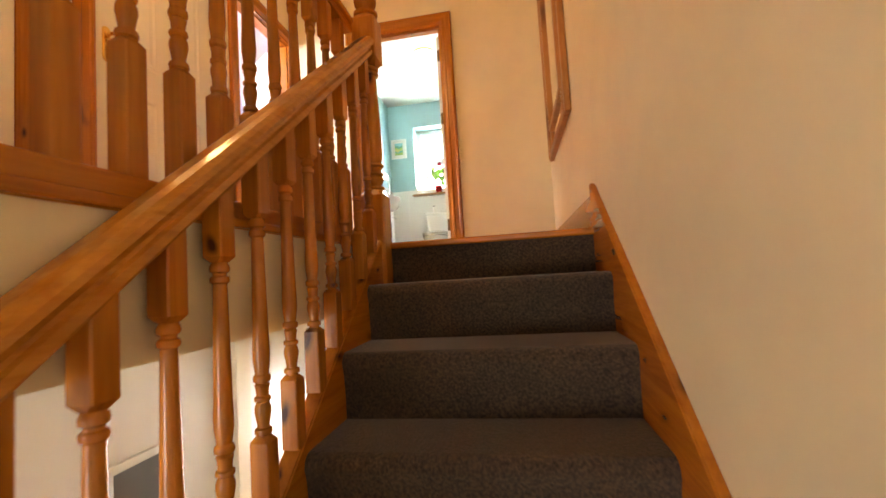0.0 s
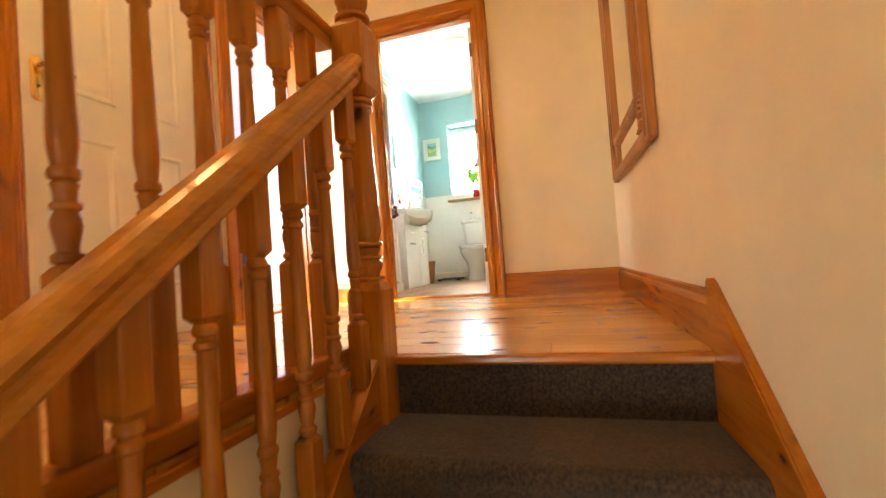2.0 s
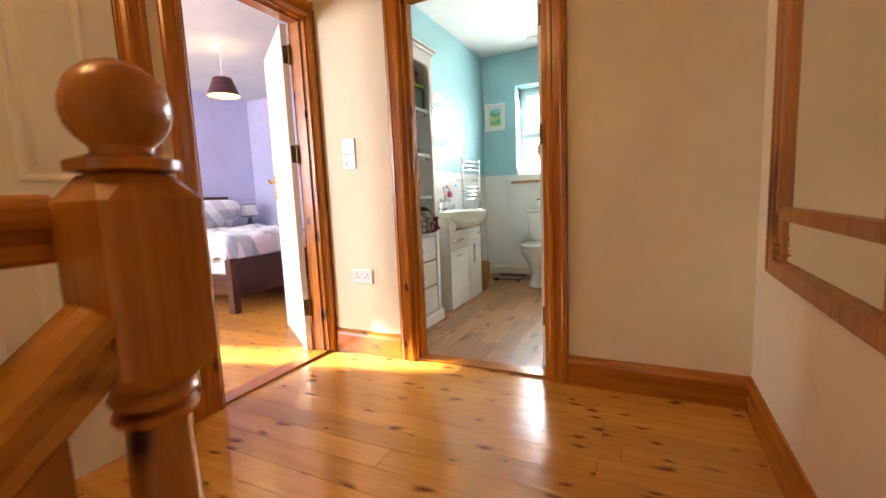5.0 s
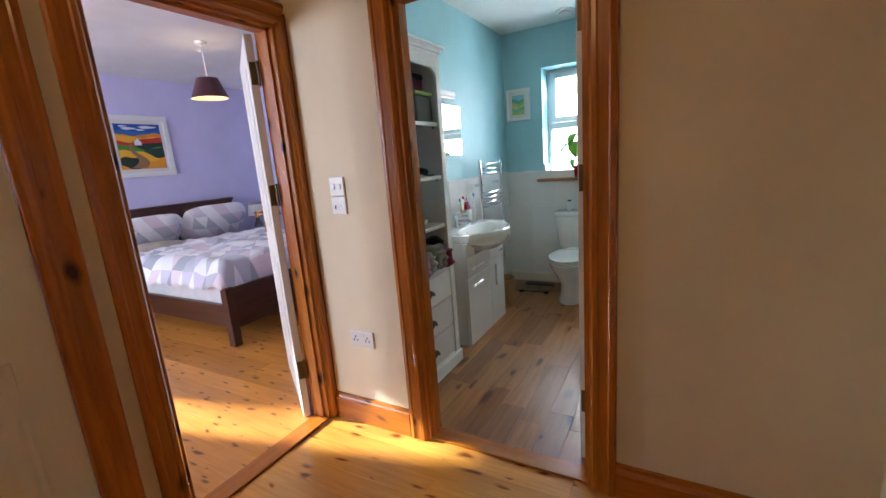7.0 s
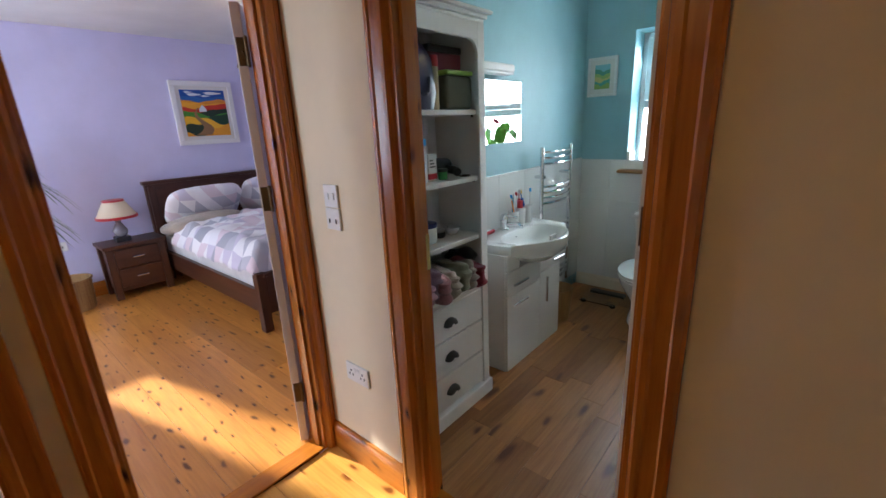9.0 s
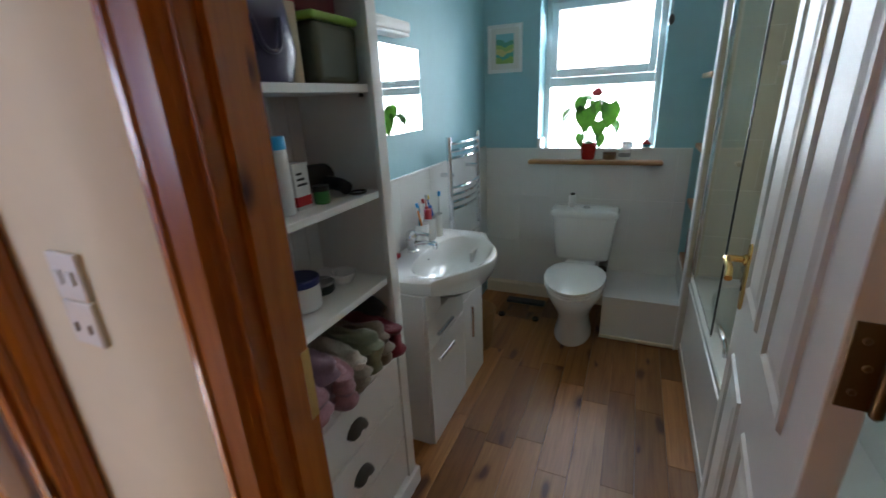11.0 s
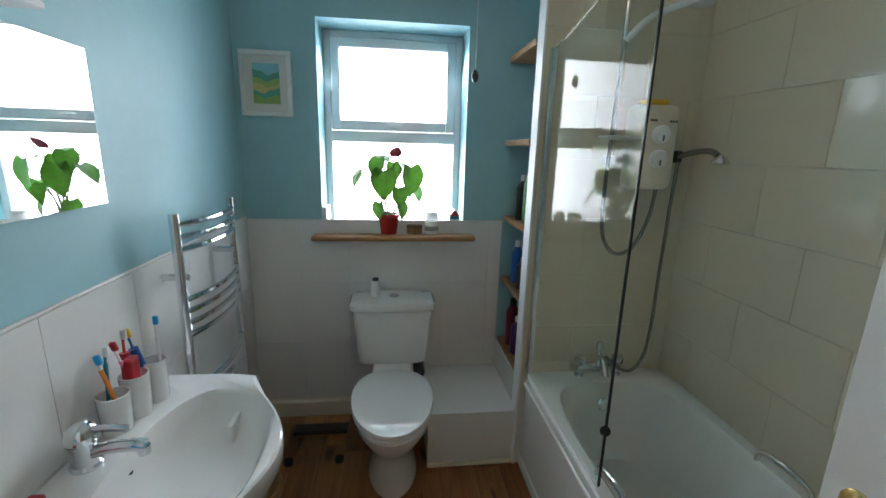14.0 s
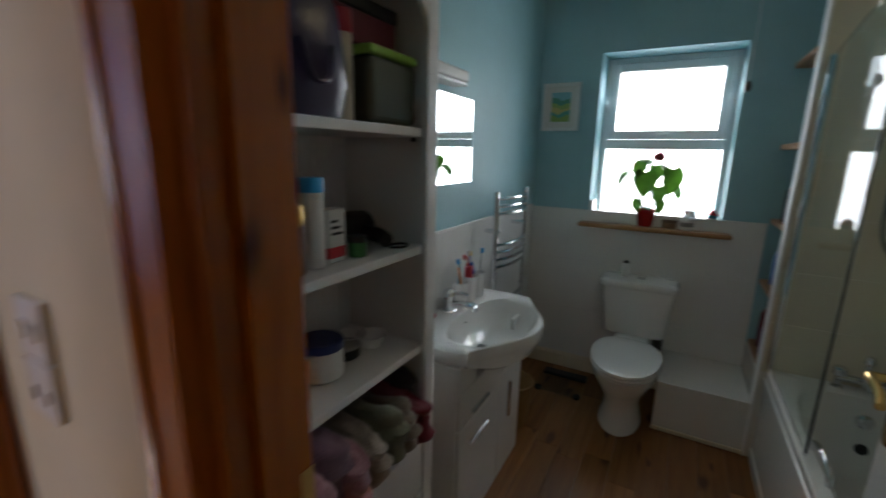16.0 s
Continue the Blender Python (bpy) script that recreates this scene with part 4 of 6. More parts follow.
bm = bmesh.new()
loft(bm, [egg(bm, TX, 5.295, 5.80, 0.176, 0.406), egg(bm, TX, 5.288, 5.805, 0.183, 0.412), egg(bm, TX, 5.290, 5.803, 0.181, 0.424), egg(bm, TX, 5.32, 5.78, 0.155, 0.430), egg(bm, TX, 5.42, 5.70, 0.07, 0.432)])
part("lid", bm, CERAMIC, wc, "", True)
part("shelf", box(TX - 0.10, TX + 0.10, 5.78, 6.03, 0.33, 0.42, 0.02, 3), CERAMIC, wc, "", True)
bm = bmesh.new()
loft(bm, [super_ring(bm, TX, 5.955, 0.165, 0.085, 0.42, 40, 6), super_ring(bm, TX, 5.952, 0.178, 0.092, 0.44, 40, 6), super_ring(bm, TX, 5.948, 0.20, 0.10, 0.70, 40, 7), super_ring(bm, TX, 5.948, 0.20, 0.10, 0.712, 40, 7)])
part("cistern", bm, CERAMIC, wc, "", True)
bm = bmesh.new()
loft(bm, [super_ring(bm, TX, 5.948, 0.205, 0.105, 0.712, 40, 7), super_ring(bm, TX, 5.948, 0.214, 0.112, 0.722, 40, 7), super_ring(bm, TX, 5.948, 0.214, 0.112, 0.745, 40, 7), super_ring(bm, TX, 5.948, 0.205, 0.104, 0.758, 40, 6), super_ring(bm, TX, 5.948, 0.15, 0.06, 0.762, 40, 5)])
part("cistern_lid", bm, CERAMIC, wc, "", True)
part("flush_button", lathe([(0.026, 0.757), (0.026, 0.768), (0.018, 0.771), (0.003, 0.771)], 20, (TX + 0.01, 5.945, 0)), CHROME, wc, "", True)
part("waste_pipe", tube([(TX + 0.14, 5.88, 0.36), (TX + 0.14, 6.05, 0.36)], 0.03), PEWTER, wc)
sp = thing("air_freshener", "white aerosol air freshener on the cistern", "aerosol can", (TX - 0.085, 5.95, 0.761))
part("can", lathe([(0.022, 0), (0.023, 0.004), (0.023, 0.075), (0.016, 0.085)], 18), PLASTIC, sp, "", True)
part("nozzle", lathe([(0.016, 0.085), (0.016, 0.096), (0.012, 0.099)], 16), PEWTER, sp, "", True)

# ---- vanity unit and basin ----
van = thing("vanity_unit", "white gloss vanity unit with chrome bar handles", "vanity unit")
VX, V0, V1 = -1.026, 4.405, 5.082
part("carcass", box(BW + 0.012, VX - 0.018, V0 + 0.018, V1 - 0.018, 0.006, 0.63), CABINET, van)
for y0, y1 in ((V0, V0 + 0.018), (V1 - 0.018, V1)):
    part("side", box(BW + 0.012, VX - 0.0175, y0, y1, 0.006, 0.745, 0.002, 1), CABINET, van)
for y0, y1 in ((V0, V0 + 0.14), (V1 - 0.14, V1)):
    part("fascia", box(VX - 0.017, VX - 0.002, y0, y1, 0.648, 0.748, 0.003), CABINET, van)
mid = 4.80
fronts = [("drawer_front", V0 + 0.002, mid - 0.002, 0.50, 0.645), ("door", V0 + 0.002, mid - 0.002, 0.012, 0.495), ("drawer_front", mid + 0.002, V1 - 0.002, 0.54, 0.645), ("door", mid + 0.002, V1 - 0.002, 0.012, 0.535)]
for i, (nm, y0, y1, z0, z1) in enumerate(fronts):
    fr = part(nm, box(VX - 0.017, VX, y0, y1, z0, z1, 0.0025), CABINET, van)
    yc, zc = V0 + 0.11 if i < 2 else (y0 + y1) / 2 + 0.06, (z0 + z1) / 2 if nm == "drawer_front" else z1 - 0.045
    if i == 3:
        yc = y0 + 0.035
        ends = [(yc, z1 - 0.03), (yc, z1 - 0.20)]
    else:
        ends = [(yc - 0.075, zc), (yc + 0.075, zc)]
    hd = part("handle", tube([(VX + 0.03, *ends[0]), (VX + 0.03, *ends[1])], 0.0085), CHROME, fr, "chrome bar handle", True)

basin = thing("basin", "white ceramic semi-recessed basin with a curved front", "basin")
bcx2, bcy2 = -1.105, 4.775
def basin_ring(bm, grow, z, n=72):
    """Outline of the basin top: straight back and sides, bowed front."""
    out = []
    for k in range(n):
        a = 2 * math.pi * (k + 0.5) / n
        c, s = math.cos(a), math.sin(a)
        if c < 0:
            x = -1.15 + (-1.15 - BW - 0.012) * max(c * 2.2, -1)
            y = bcy2 + 0.372 * max(-1, min(1, s * 1.35))
        else:
            w = min(1, abs(s) * 1.06)
            y = bcy2 + math.copysign(0.372 * min(1, abs(s) * 1.12), s)
            u = abs(y - bcy2) / 0.372
            x = -1.012 + 0.155 * (0.5 + 0.5 * math.cos(math.pi * min(1, u / 0.88))) ** 0.58 - (0.14 * ((u - 0.985) / 0.015) if u > 0.985 else 0)
        out.append(bm.verts.new((bcx2 + (x - bcx2) * grow, bcy2 + (y - bcy2) * grow, z)))
    return out
def bowl_ring(bm, hx, hy, z, dx=0.0, n=72):
    out = []
    for k in range(n):
        a = 2 * math.pi * (k + 0.5) / n
        c, s = math.cos(a), math.sin(a)
        out.append(bm.verts.new((bcx2 + 0.03 + dx + hx * math.copysign(abs(c) ** 0.85, c) * (1.0 if c > 0 else 0.72), bcy2 + hy * math.copysign(abs(s) ** 0.9, s), z)))
    return out
bm = bmesh.new()
loft(bm, [bowl_ring(bm, 0.06, 0.10, 0.648), bowl_ring(bm, 0.14, 0.19, 0.662), bowl_ring(bm, 0.195, 0.27, 0.71), basin_ring(bm, 0.97, 0.742), basin_ring(bm, 0.995, 0.757), basin_ring(bm, 1.0, 0.785), basin_ring(bm, 0.99, 0.799), basin_ring(bm, 0.965, 0.803),
          bowl_ring(bm, 0.183, 0.285, 0.798), bowl_ring(bm, 0.172, 0.272, 0.786), bowl_ring(bm, 0.158, 0.25, 0.75), bowl_ring(bm, 0.13, 0.20, 0.705), bowl_ring(bm, 0.085, 0.13, 0.684), bowl_ring(bm, 0.04, 0.06, 0.677, -0.02), bowl_ring(bm, 0.02, 0.02, 0.675, -0.03)])
part("bowl", bm, CERAMIC, basin, "", True)
part("waste", lathe([(0.024, 0), (0.026, 0.003), (0.018, 0.004), (0.014, 0.001)], 20, (bcx2 + 0.005, bcy2 - 0.03, 0.677)), CHROME, basin, "chrome plug hole", True)
part("waste_hole", lathe([(0.016, 0), (0.016, 0.001)], 16, (bcx2 + 0.005, bcy2 - 0.03, 0.6805)), BLACK, basin)
part("overflow", lathe([(0.009, 0), (0.009, 0.002)], 12), BLACK, basin).matrix_basis = pose(bcx2 - 0.090, bcy2 + 0.0, 0.762, 0, 58, 0)
tap = thing("basin_tap", "chrome single-lever basin mixer tap", "tap", (-1.265, 4.755, 0.80))
part("body", lathe([(0.031, 0), (0.031, 0.005), (0.026, 0.010), (0.025, 0.050), (0.028, 0.060), (0.030, 0.064)], 24), CHROME, tap, "", True)
part("spout", tube(arc([(0.005, 0, 0.030), (0.05, 0, 0.044), (0.10, 0, 0.048), (0.128, 0, 0.044)]), 0.015, 14), CHROME, tap, "", True)
part("aerator", lathe([(0.012, 0.0), (0.013, 0.004), (0.013, 0.02)], 16, (0.122, 0, 0.024)), CHROME, tap, "", True)
lever = part("lever", lathe([(0.031, 0.0), (0.032, 0.008), (0.030, 0.022), (0.022, 0.034), (0.010, 0.040), (0.002, 0.041)], 24), CHROME, tap, "domed chrome lever cap", True)
lever.matrix_basis = pose(0, 0, 0.066, 0, 8, 0)
part("lever_arm", tube(arc([(0.012, 0, 0.026), (0.05, 0, 0.034), (0.09, 0, 0.036)]), 0.008, 12), CHROME, lever, "", True)
part("waste_rod", tube([(-0.03, 0, 0.0), (-0.03, 0, 0.07)], 0.003), CHROME, tap)

cups = thing("toothbrush_holder", "row of three white ceramic tumblers", "toothbrush holder", (-1.272, 4.955, 0.80))
for i, (h, r) in enumerate(((0.10, 0.036), (0.115, 0.034), (0.12, 0.033))):
    part("tumbler", lathe([(r * 0.86, 0), (r * 0.9, 0.004), (r, h), (r * 0.9, h), (r * 0.8, 0.012)], 20, (0.012 * i, -0.075 + 0.068 * i, 0)), CERAMIC, cups, "", True)
COLORS = {"red": (0.5, 0.02, 0.03), "blue": (0.02, 0.12, 0.45), "yellow": (0.8, 0.55, 0.03), "pink": (0.8, 0.2, 0.4), "teal": (0.02, 0.25, 0.32), "orange": (0.75, 0.25, 0.03), "sky": (0.03, 0.38, 0.75), "green": (0.05, 0.25, 0.06), "violet": (0.09, 0.03, 0.16), "navy": (0.015, 0.03, 0.16), "grey": (0.3, 0.3, 0.3), "black": (0.012, 0.012, 0.014), "white": (0.8, 0.8, 0.78), "cream": (0.7, 0.62, 0.45), "lime": (0.3, 0.5, 0.08), "brown": (0.16, 0.09, 0.05), "maroon": (0.16, 0.015, 0.03)}
PL = {k: material("plastic_" + k, v, 0.35) for k, v in COLORS.items()}
FAB = {k: cloth("fabric_" + k, v, tuple(0.55 * c for c in v), 300.0, 0.4) for k, v in {"rose": (0.55, 0.27, 0.3), "mauve": (0.28, 0.15, 0.2), "sage": (0.30, 0.31, 0.2), "taupe": (0.32, 0.25, 0.19), "crimson": (0.28, 0.02, 0.04), "charcoal": (0.05, 0.045, 0.05), "cream": (0.6, 0.52, 0.42)}.items()}
rng = random.Random(4)
for i, (dx, dy, c1, c2, lean) in enumerate(((-0.01, -0.09, "teal", "white", -14), (0.01, -0.065, "orange", "sky", 8), (0.0, -0.02, "red", "white", -6), (0.02, 0.01, "pink", "red", 16), (0.02, 0.055, "blue", "yellow", 10), (0.03, 0.075, "white", "sky", -5))):
    br = thing("toothbrush", c1 + " and " + c2 + " plastic toothbrush in a tumbler", "toothbrush", (-1.272 + dx, 4.955 + dy, 0.806), "toothbrushes by the basin")
    part("handle", tube(arc([(0, 0, 0), (0.002, 0, 0.09), (0, 0, 0.168)]), 0.005 if i not in (2, 4) else 0.012), PL[c1], br, "", True)
    part("brush_neck", tube([(0, 0, 0.165), (0, 0, 0.205 if i > 1 else 0.185)], 0.0032, 8), PL["white" if i % 2 else c1], br)
    part("bristles", box(-0.004, 0.010, -0.005, 0.005, 0.203 if i > 1 else 0.183, 0.228 if i > 1 else 0.208, 0.003), PL[c2], br)
    br.rotation_euler = (radians(lean), radians(rng.uniform(-8, 8)), 0)
tp = thing("toothpaste_tube", "red toothpaste tube standing in a tumbler", "toothpaste", (-1.259, 4.94, 0.81))
part("tube", box(-0.012, 0.012, -0.022, 0.022, 0.02, 0.155, 0.008), PL["red"], tp)
part("cap", lathe([(0.014, 0.0), (0.014, 0.02)], 12), PL["white"], tp)
rz = thing("nail_brush", "red plastic razor case lying by the tap", "razor case", (-1.285, 4.60, 0.803))
part("case", box(-0.016, 0.016, -0.055, 0.055, 0, 0.022, 0.008, 3), PL["red"], rz)
part("stripe", box(-0.009, 0.009, -0.03, 0.03, 0.0215, 0.024, 0.001, 1), PL["white"], rz)
mw = thing("mouthwash_bottle", "clear blue plastic mouthwash bottle", "bottle", (-1.27, 4.475, 0.803))
part("bottle", lathe([(0.03, 0), (0.034, 0.006), (0.034, 0.085), (0.03, 0.10), (0.014, 0.115), (0.012, 0.125)], 20), material("blue_liquid", (0.03, 0.36, 0.72), 0.1), mw, "", True)
part("cap", lathe([(0.014, 0.125), (0.014, 0.15), (0.012, 0.152)], 16), PL["blue"], mw, "", True)
sc = thing("soap_cup", "small pale ceramic cup by the basin", "cup", (-1.285, 4.535, 0.803))
part("cup", lathe([(0.02, 0), (0.024, 0.05), (0.021, 0.05), (0.017, 0.006)], 16), CERAMIC, sc, "", True)

# mirror, light, towel rail
mir = thing("bathroom_mirror", "frameless wall mirror above the basin", "mirror")
bm = box(BW + 0.004, BW + 0.010, 4.535, 5.05, 1.345, 1.715, 0.002, 1)
bmesh.ops.rotate(bm, verts=bm.verts, cent=(BW + 0.004, 5.05, 1.5), matrix=Matrix.Rotation(radians(2.2), 3, "Z"))
part("mirror_glass", bm, MIRROR, mir)
part("backing", box(BW, BW + 0.004, 4.54, 5.045, 1.35, 1.71), PEWTER, mir)
lt = thing("mirror_light", "white shaver light fitting above the mirror", "wall light")
part("housing", box(BW, BW + 0.085, 4.40, 4.85, 1.755, 1.80, 0.012, 3), PLASTIC, lt)
part("diffuser", box(BW + 0.006, BW + 0.08, 4.405, 4.845, 1.742, 1.756, 0.005), PVC, lt)
tr = thing("towel_radiator", "chrome ladder towel radiator with bowed bars", "towel radiator")
TXX = BW + 0.075
for y in (5.23, 5.69):
    part("upright", tube([(TXX, y, 0.18), (TXX, y, 1.29)], 0.015), CHROME, tr, "", True)
    for z in (0.30, 1.08):
        part("wall_bracket", tube([(BW + 0.006, y + (0.03 if y < 5.5 else -0.03), z), (TXX + 0.01, y + (0.03 if y < 5.5 else -0.03), z)], 0.012), CHROME, tr, "", True)
for z in (1.255, 1.215, 1.175, 1.01, 0.97, 0.93, 0.89, 0.70, 0.66, 0.62, 0.58, 0.54, 0.36, 0.32, 0.28):
    part("bar", tube(arc([(TXX, 5.23, z), (TXX + 0.035, 5.33, z), (TXX + 0.048, 5.46, z), (TXX + 0.035, 5.59, z), (TXX, 5.69, z)], 4), 0.0095, 8), CHROME, tr, "", True)

# pictures
def hue(name, c, rough=0.5):
    return material("painted_" + name, c, rough)
def framed_art(name, label, origin, across, w, h, border, mount, frame_mat, layers, depth=0.022):
    """A framed landscape on a wall: origin is its lower corner, across the way its width runs."""
    root = thing(name, label, "picture")
    a, n = Vector(across), Vector(across).cross(Vector((0, 0, 1)))
    m = Matrix((( *a, 0), (*n, 0), (0, 0, 1, 0), (0, 0, 0, 1))).transposed()
    root.matrix_basis = Matrix.Translation(origin) @ m
    for b in ((0, w, 0, border), (0, w, h - border, h), (0, border, border, h - border), (w - border, w, border, h - border)):
        part("frame", box(b[0], b[1], 0.0, depth, b[2], b[3], 0.004), frame_mat, root)
    part("mount", box(border, w - border, 0.002, depth * 0.5, border, h - border), WHITE, root)
    x0, x1, z0, z1 = border + mount, w - border - mount, border + mount, h - border - mount
    for i, (col, base, amp, freq, ph) in enumerate(layers):
        bm = bmesh.new()
        y = depth * 0.5 + 0.0006 * (i + 1)
        top, bot = [], []
        for k in range(25):
            u = k / 24
            z = z0 + (z1 - z0) * min(1, max(0.0, base + amp * math.sin(freq * u + ph) + 0.3 * amp * math.sin(2.7 * freq * u + 2 * ph)))
            top.append(bm.verts.new((x0 + (x1 - x0) * u, y, z)))
            bot.append(bm.verts.new((x0 + (x1 - x0) * u, y, z0)))
        for k in range(24):
            if top[k].co.z > z0 + 1e-4 or top[k + 1].co.z > z0 + 1e-4:
                bm.faces.new((bot[k], bot[k + 1], top[k + 1], top[k]))
        part("artwork", bm, hue(name + "_" + str(i), col), root)
    return root, m, (x0, x1, z0, z1)
framed_art("framed_picture", "small landscape print in a white frame", (-1.30, BN, 1.636), (1, 0, 0), 0.235, 0.295, 0.022, 0.035, PLASTIC,
           [((0.25, 0.55, 0.6), 1, 0, 1, 0), ((0.12, 0.35, 0.25), 0.78, 0.06, 6, 1), ((0.35, 0.5, 0.15), 0.62, 0.06, 5, 2), ((0.6, 0.55, 0.2), 0.46, 0.05, 7, 0.4), ((0.12, 0.4, 0.3), 0.33, 0.07, 5, 3), ((0.3, 0.45, 0.12), 0.18, 0.05, 8, 1)])

# window board things
pl = thing("anthurium_plant", "anthurium with glossy leaves and red blooms in a red pot", "potted plant", (-0.61, 6.085, 1.064))
part("pot", lathe([(0.040, 0), (0.042, 0.004), (0.052, 0.085), (0.055, 0.088), (0.055, 0.105), (0.048, 0.105), (0.046, 0.09)], 24), material("red_glazed_pot", (0.32, 0.012, 0.012), 0.25), pl, "red glazed pot", True)
part("soil", lathe([(0.046, 0.088), (0.046, 0.094)], 16), PL["brown"], pl)
LEAF = material("glossy_leaf", (0.045, 0.13, 0.022), 0.28, subsurface_weight=0.0, transmission_weight=0.0)
nt, add, b = nodes_of(LEAF)
tn = add("ShaderNodeTexNoise", Scale=30.0, Detail=3.0)
nt.links.new(coords(nt, add, (1, 1, 1)), tn.inputs["Vector"])
nt.links.new(ramp(nt, add, tn.outputs[0], [(0.3, (0.012, 0.042, 0.009)), (0.7, (0.036, 0.098, 0.018))]), b.inputs["Base Color"])
trl = add("ShaderNodeBsdfTranslucent", Color=(0.10, 0.28, 0.022, 1))
ms = add("ShaderNodeMixShader", Fac=0.16)
nt.links.new(b.outputs[0], ms.inputs[1])
nt.links.new(trl.outputs[0], ms.inputs[2])
nt.links.new(ms.outputs[0], nt.nodes["Material Output"].inputs[0])
BLOOM = material("red_bloom", (0.5, 0.02, 0.05), 0.3)
def heart(bm, at, size, yaw, droop, curl=0.3, n=9):
    """A heart-shaped leaf whose stalk joins at its notch."""
    m = Matrix.Translation(at) @ Euler((0, 0, radians(yaw))).to_matrix().to_4x4() @ Euler((radians(droop), 0, 0)).to_matrix().to_4x4()
    mid, lef, rig = [], [], []
    for i in range(n):
        t = i / (n - 1)
        w = size * 0.50 * (math.sin(math.pi * min(1, t * 0.92 + 0.14)) ** 0.7) * (1 - 0.25 * t)
        y = size * (t - 0.12)
        z = -curl * size * t * t
        mid.append(bm.verts.new(m @ Vector((0, y, z))))
        back = size * 0.12 * (1 - t) ** 2
        lef.append(bm.verts.new(m @ Vector((-w, y - back, z + 0.22 * w))))
        rig.append(bm.verts.new(m @ Vector((w, y - back, z + 0.22 * w))))
    for i in range(n - 1):
        bm.faces.new((mid[i], mid[i + 1], lef[i + 1], lef[i]))
        bm.faces.new((mid[i], rig[i], rig[i + 1], mid[i + 1]))
    return bm
for dx, dy, z, size, yaw, droop in ((-0.115, -0.03, 0.32, 0.115, 105, -35), (-0.055, -0.03, 0.375, 0.11, 150, -60), (-0.03, 0.0, 0.38, 0.09, 20, 35), (-0.025, -0.05, 0.31, 0.15, 185, -75), (0.025, 0.02, 0.355, 0.10, 200, -60), (0.065, -0.02, 0.355, 0.095, 250, -45), (0.115, -0.03, 0.33, 0.155, 215, -78),
                                    (0.055, -0.05, 0.23, 0.10, 200, -70), (-0.05, -0.04, 0.155, 0.09, 140, -75), (0.065, -0.04, 0.155, 0.09, 225, -70), (-0.14, 0.06, 0.31, 0.11, 60, -40), (0.13, 0.06, 0.24, 0.11, 310, -45)):
    stem = part("stem", tube(arc([(dx * 0.15, dy * 0.15, 0.09), (dx * 0.5, dy * 0.5, 0.09 + 0.65 * (z - 0.09)), (dx, dy, z)], 5), 0.003, 6), LEAF, pl, "", True)
    part("leaf", heart(bmesh.new(), (dx, dy, z), size * 0.98, yaw, droop), LEAF, stem, "", True)
for dx, dy, z, yaw in ((0.035, -0.03, 0.405, 190), (-0.12, -0.02, 0.405, 100)):
    stem = part("stem", tube(arc([(0, 0, 0.09), (dx * 0.4, dy, 0.25), (dx, dy, z)], 5), 0.0028, 6), LEAF, pl, "", True)
    part("bloom", heart(bmesh.new(), (dx, dy, z), 0.07, yaw, 50 if dx > 0 else 8, 0.1), BLOOM, stem, "red anthurium bloom", True)
bw = thing("wooden_box", "small round brown wooden box", "box", (-0.475, 6.10, 1.064))
part("base", lathe([(0.044, 0), (0.046, 0.004), (0.046, 0.032)], 24), wood("box_wood", (0.32, 0.2, 0.1), (0.2, 0.11, 0.05), "z", 0.5), bw, "", True)
part("lid", lathe([(0.047, 0.033), (0.047, 0.046), (0.04, 0.050), (0.003, 0.050)], 24), PL["brown"], bw, "", True)
jr = thing("candle_jar", "white glass candle jar with a label", "candle jar", (-0.385, 6.075, 1.064))
part("jar", lathe([(0.034, 0), (0.037, 0.004), (0.037, 0.06), (0.033, 0.066), (0.030, 0.066), (0.030, 0.05)], 24), CERAMIC, jr, "", True)
part("label", lathe([(0.0375, 0.02), (0.0375, 0.045)], 24), PL["grey"], jr)
jr2 = thing("glass_jar", "clear glass jar with a white lid", "jar", (-0.375, 6.15, 1.064))
part("jar", lathe([(0.034, 0), (0.037, 0.004), (0.037, 0.08), (0.030, 0.09)], 20), PVC, jr2, "", True)
part("lid", lathe([(0.033, 0.09), (0.033, 0.105), (0.028, 0.108)], 20), PL["white"], jr2, "", True)
hs2 = thing("house_ornament", "little painted wooden house ornament with a red roof", "ornament", (-0.262, 6.10, 1.064))
part("walls", box(-0.024, 0.024, -0.018, 0.018, 0, 0.095, 0.002, 1), PL["teal"], hs2)
bm = bmesh.new()
rings = [[bm.verts.new((x, y, z)) for x, z in ((-0.028, 0.095), (0.028, 0.095), (0, 0.13))] for y in (-0.021, 0.021)]
loft(bm, rings)
part("roof", bm, PL["red"], hs2)
for x in (-0.011, 0.011):
    for z in (0.02, 0.045, 0.07):
        part("window", box(x - 0.006, x + 0.006, -0.0195, -0.018, z - 0.008, z + 0.008), PL["white"], hs2)

# ceiling fittings
dome = thing("ceiling_light", "round opal glass ceiling light, switched on", "ceiling light", (-0.45, 4.69, CEIL))
part("base", lathe([(0.11, -0.02), (0.115, -0.016), (0.115, 0)], 28), BRASS, dome, "", True)
part("shade", lathe([(0.004, -0.105), (0.05, -0.10), (0.095, -0.075), (0.115, -0.04), (0.112, -0.02)], 28), OPAL, dome, "", True)
vent = thing("extractor_fan", "white round ceiling extractor vent", "extractor fan", (-0.66, 5.80, CEIL))
part("flange", lathe([(0.075, -0.012), (0.08, -0.006), (0.08, 0)], 28), PLASTIC, vent, "", True)
part("cone", lathe([(0.05, -0.028), (0.055, -0.02), (0.04, -0.011)], 24), PLASTIC, vent, "", True)
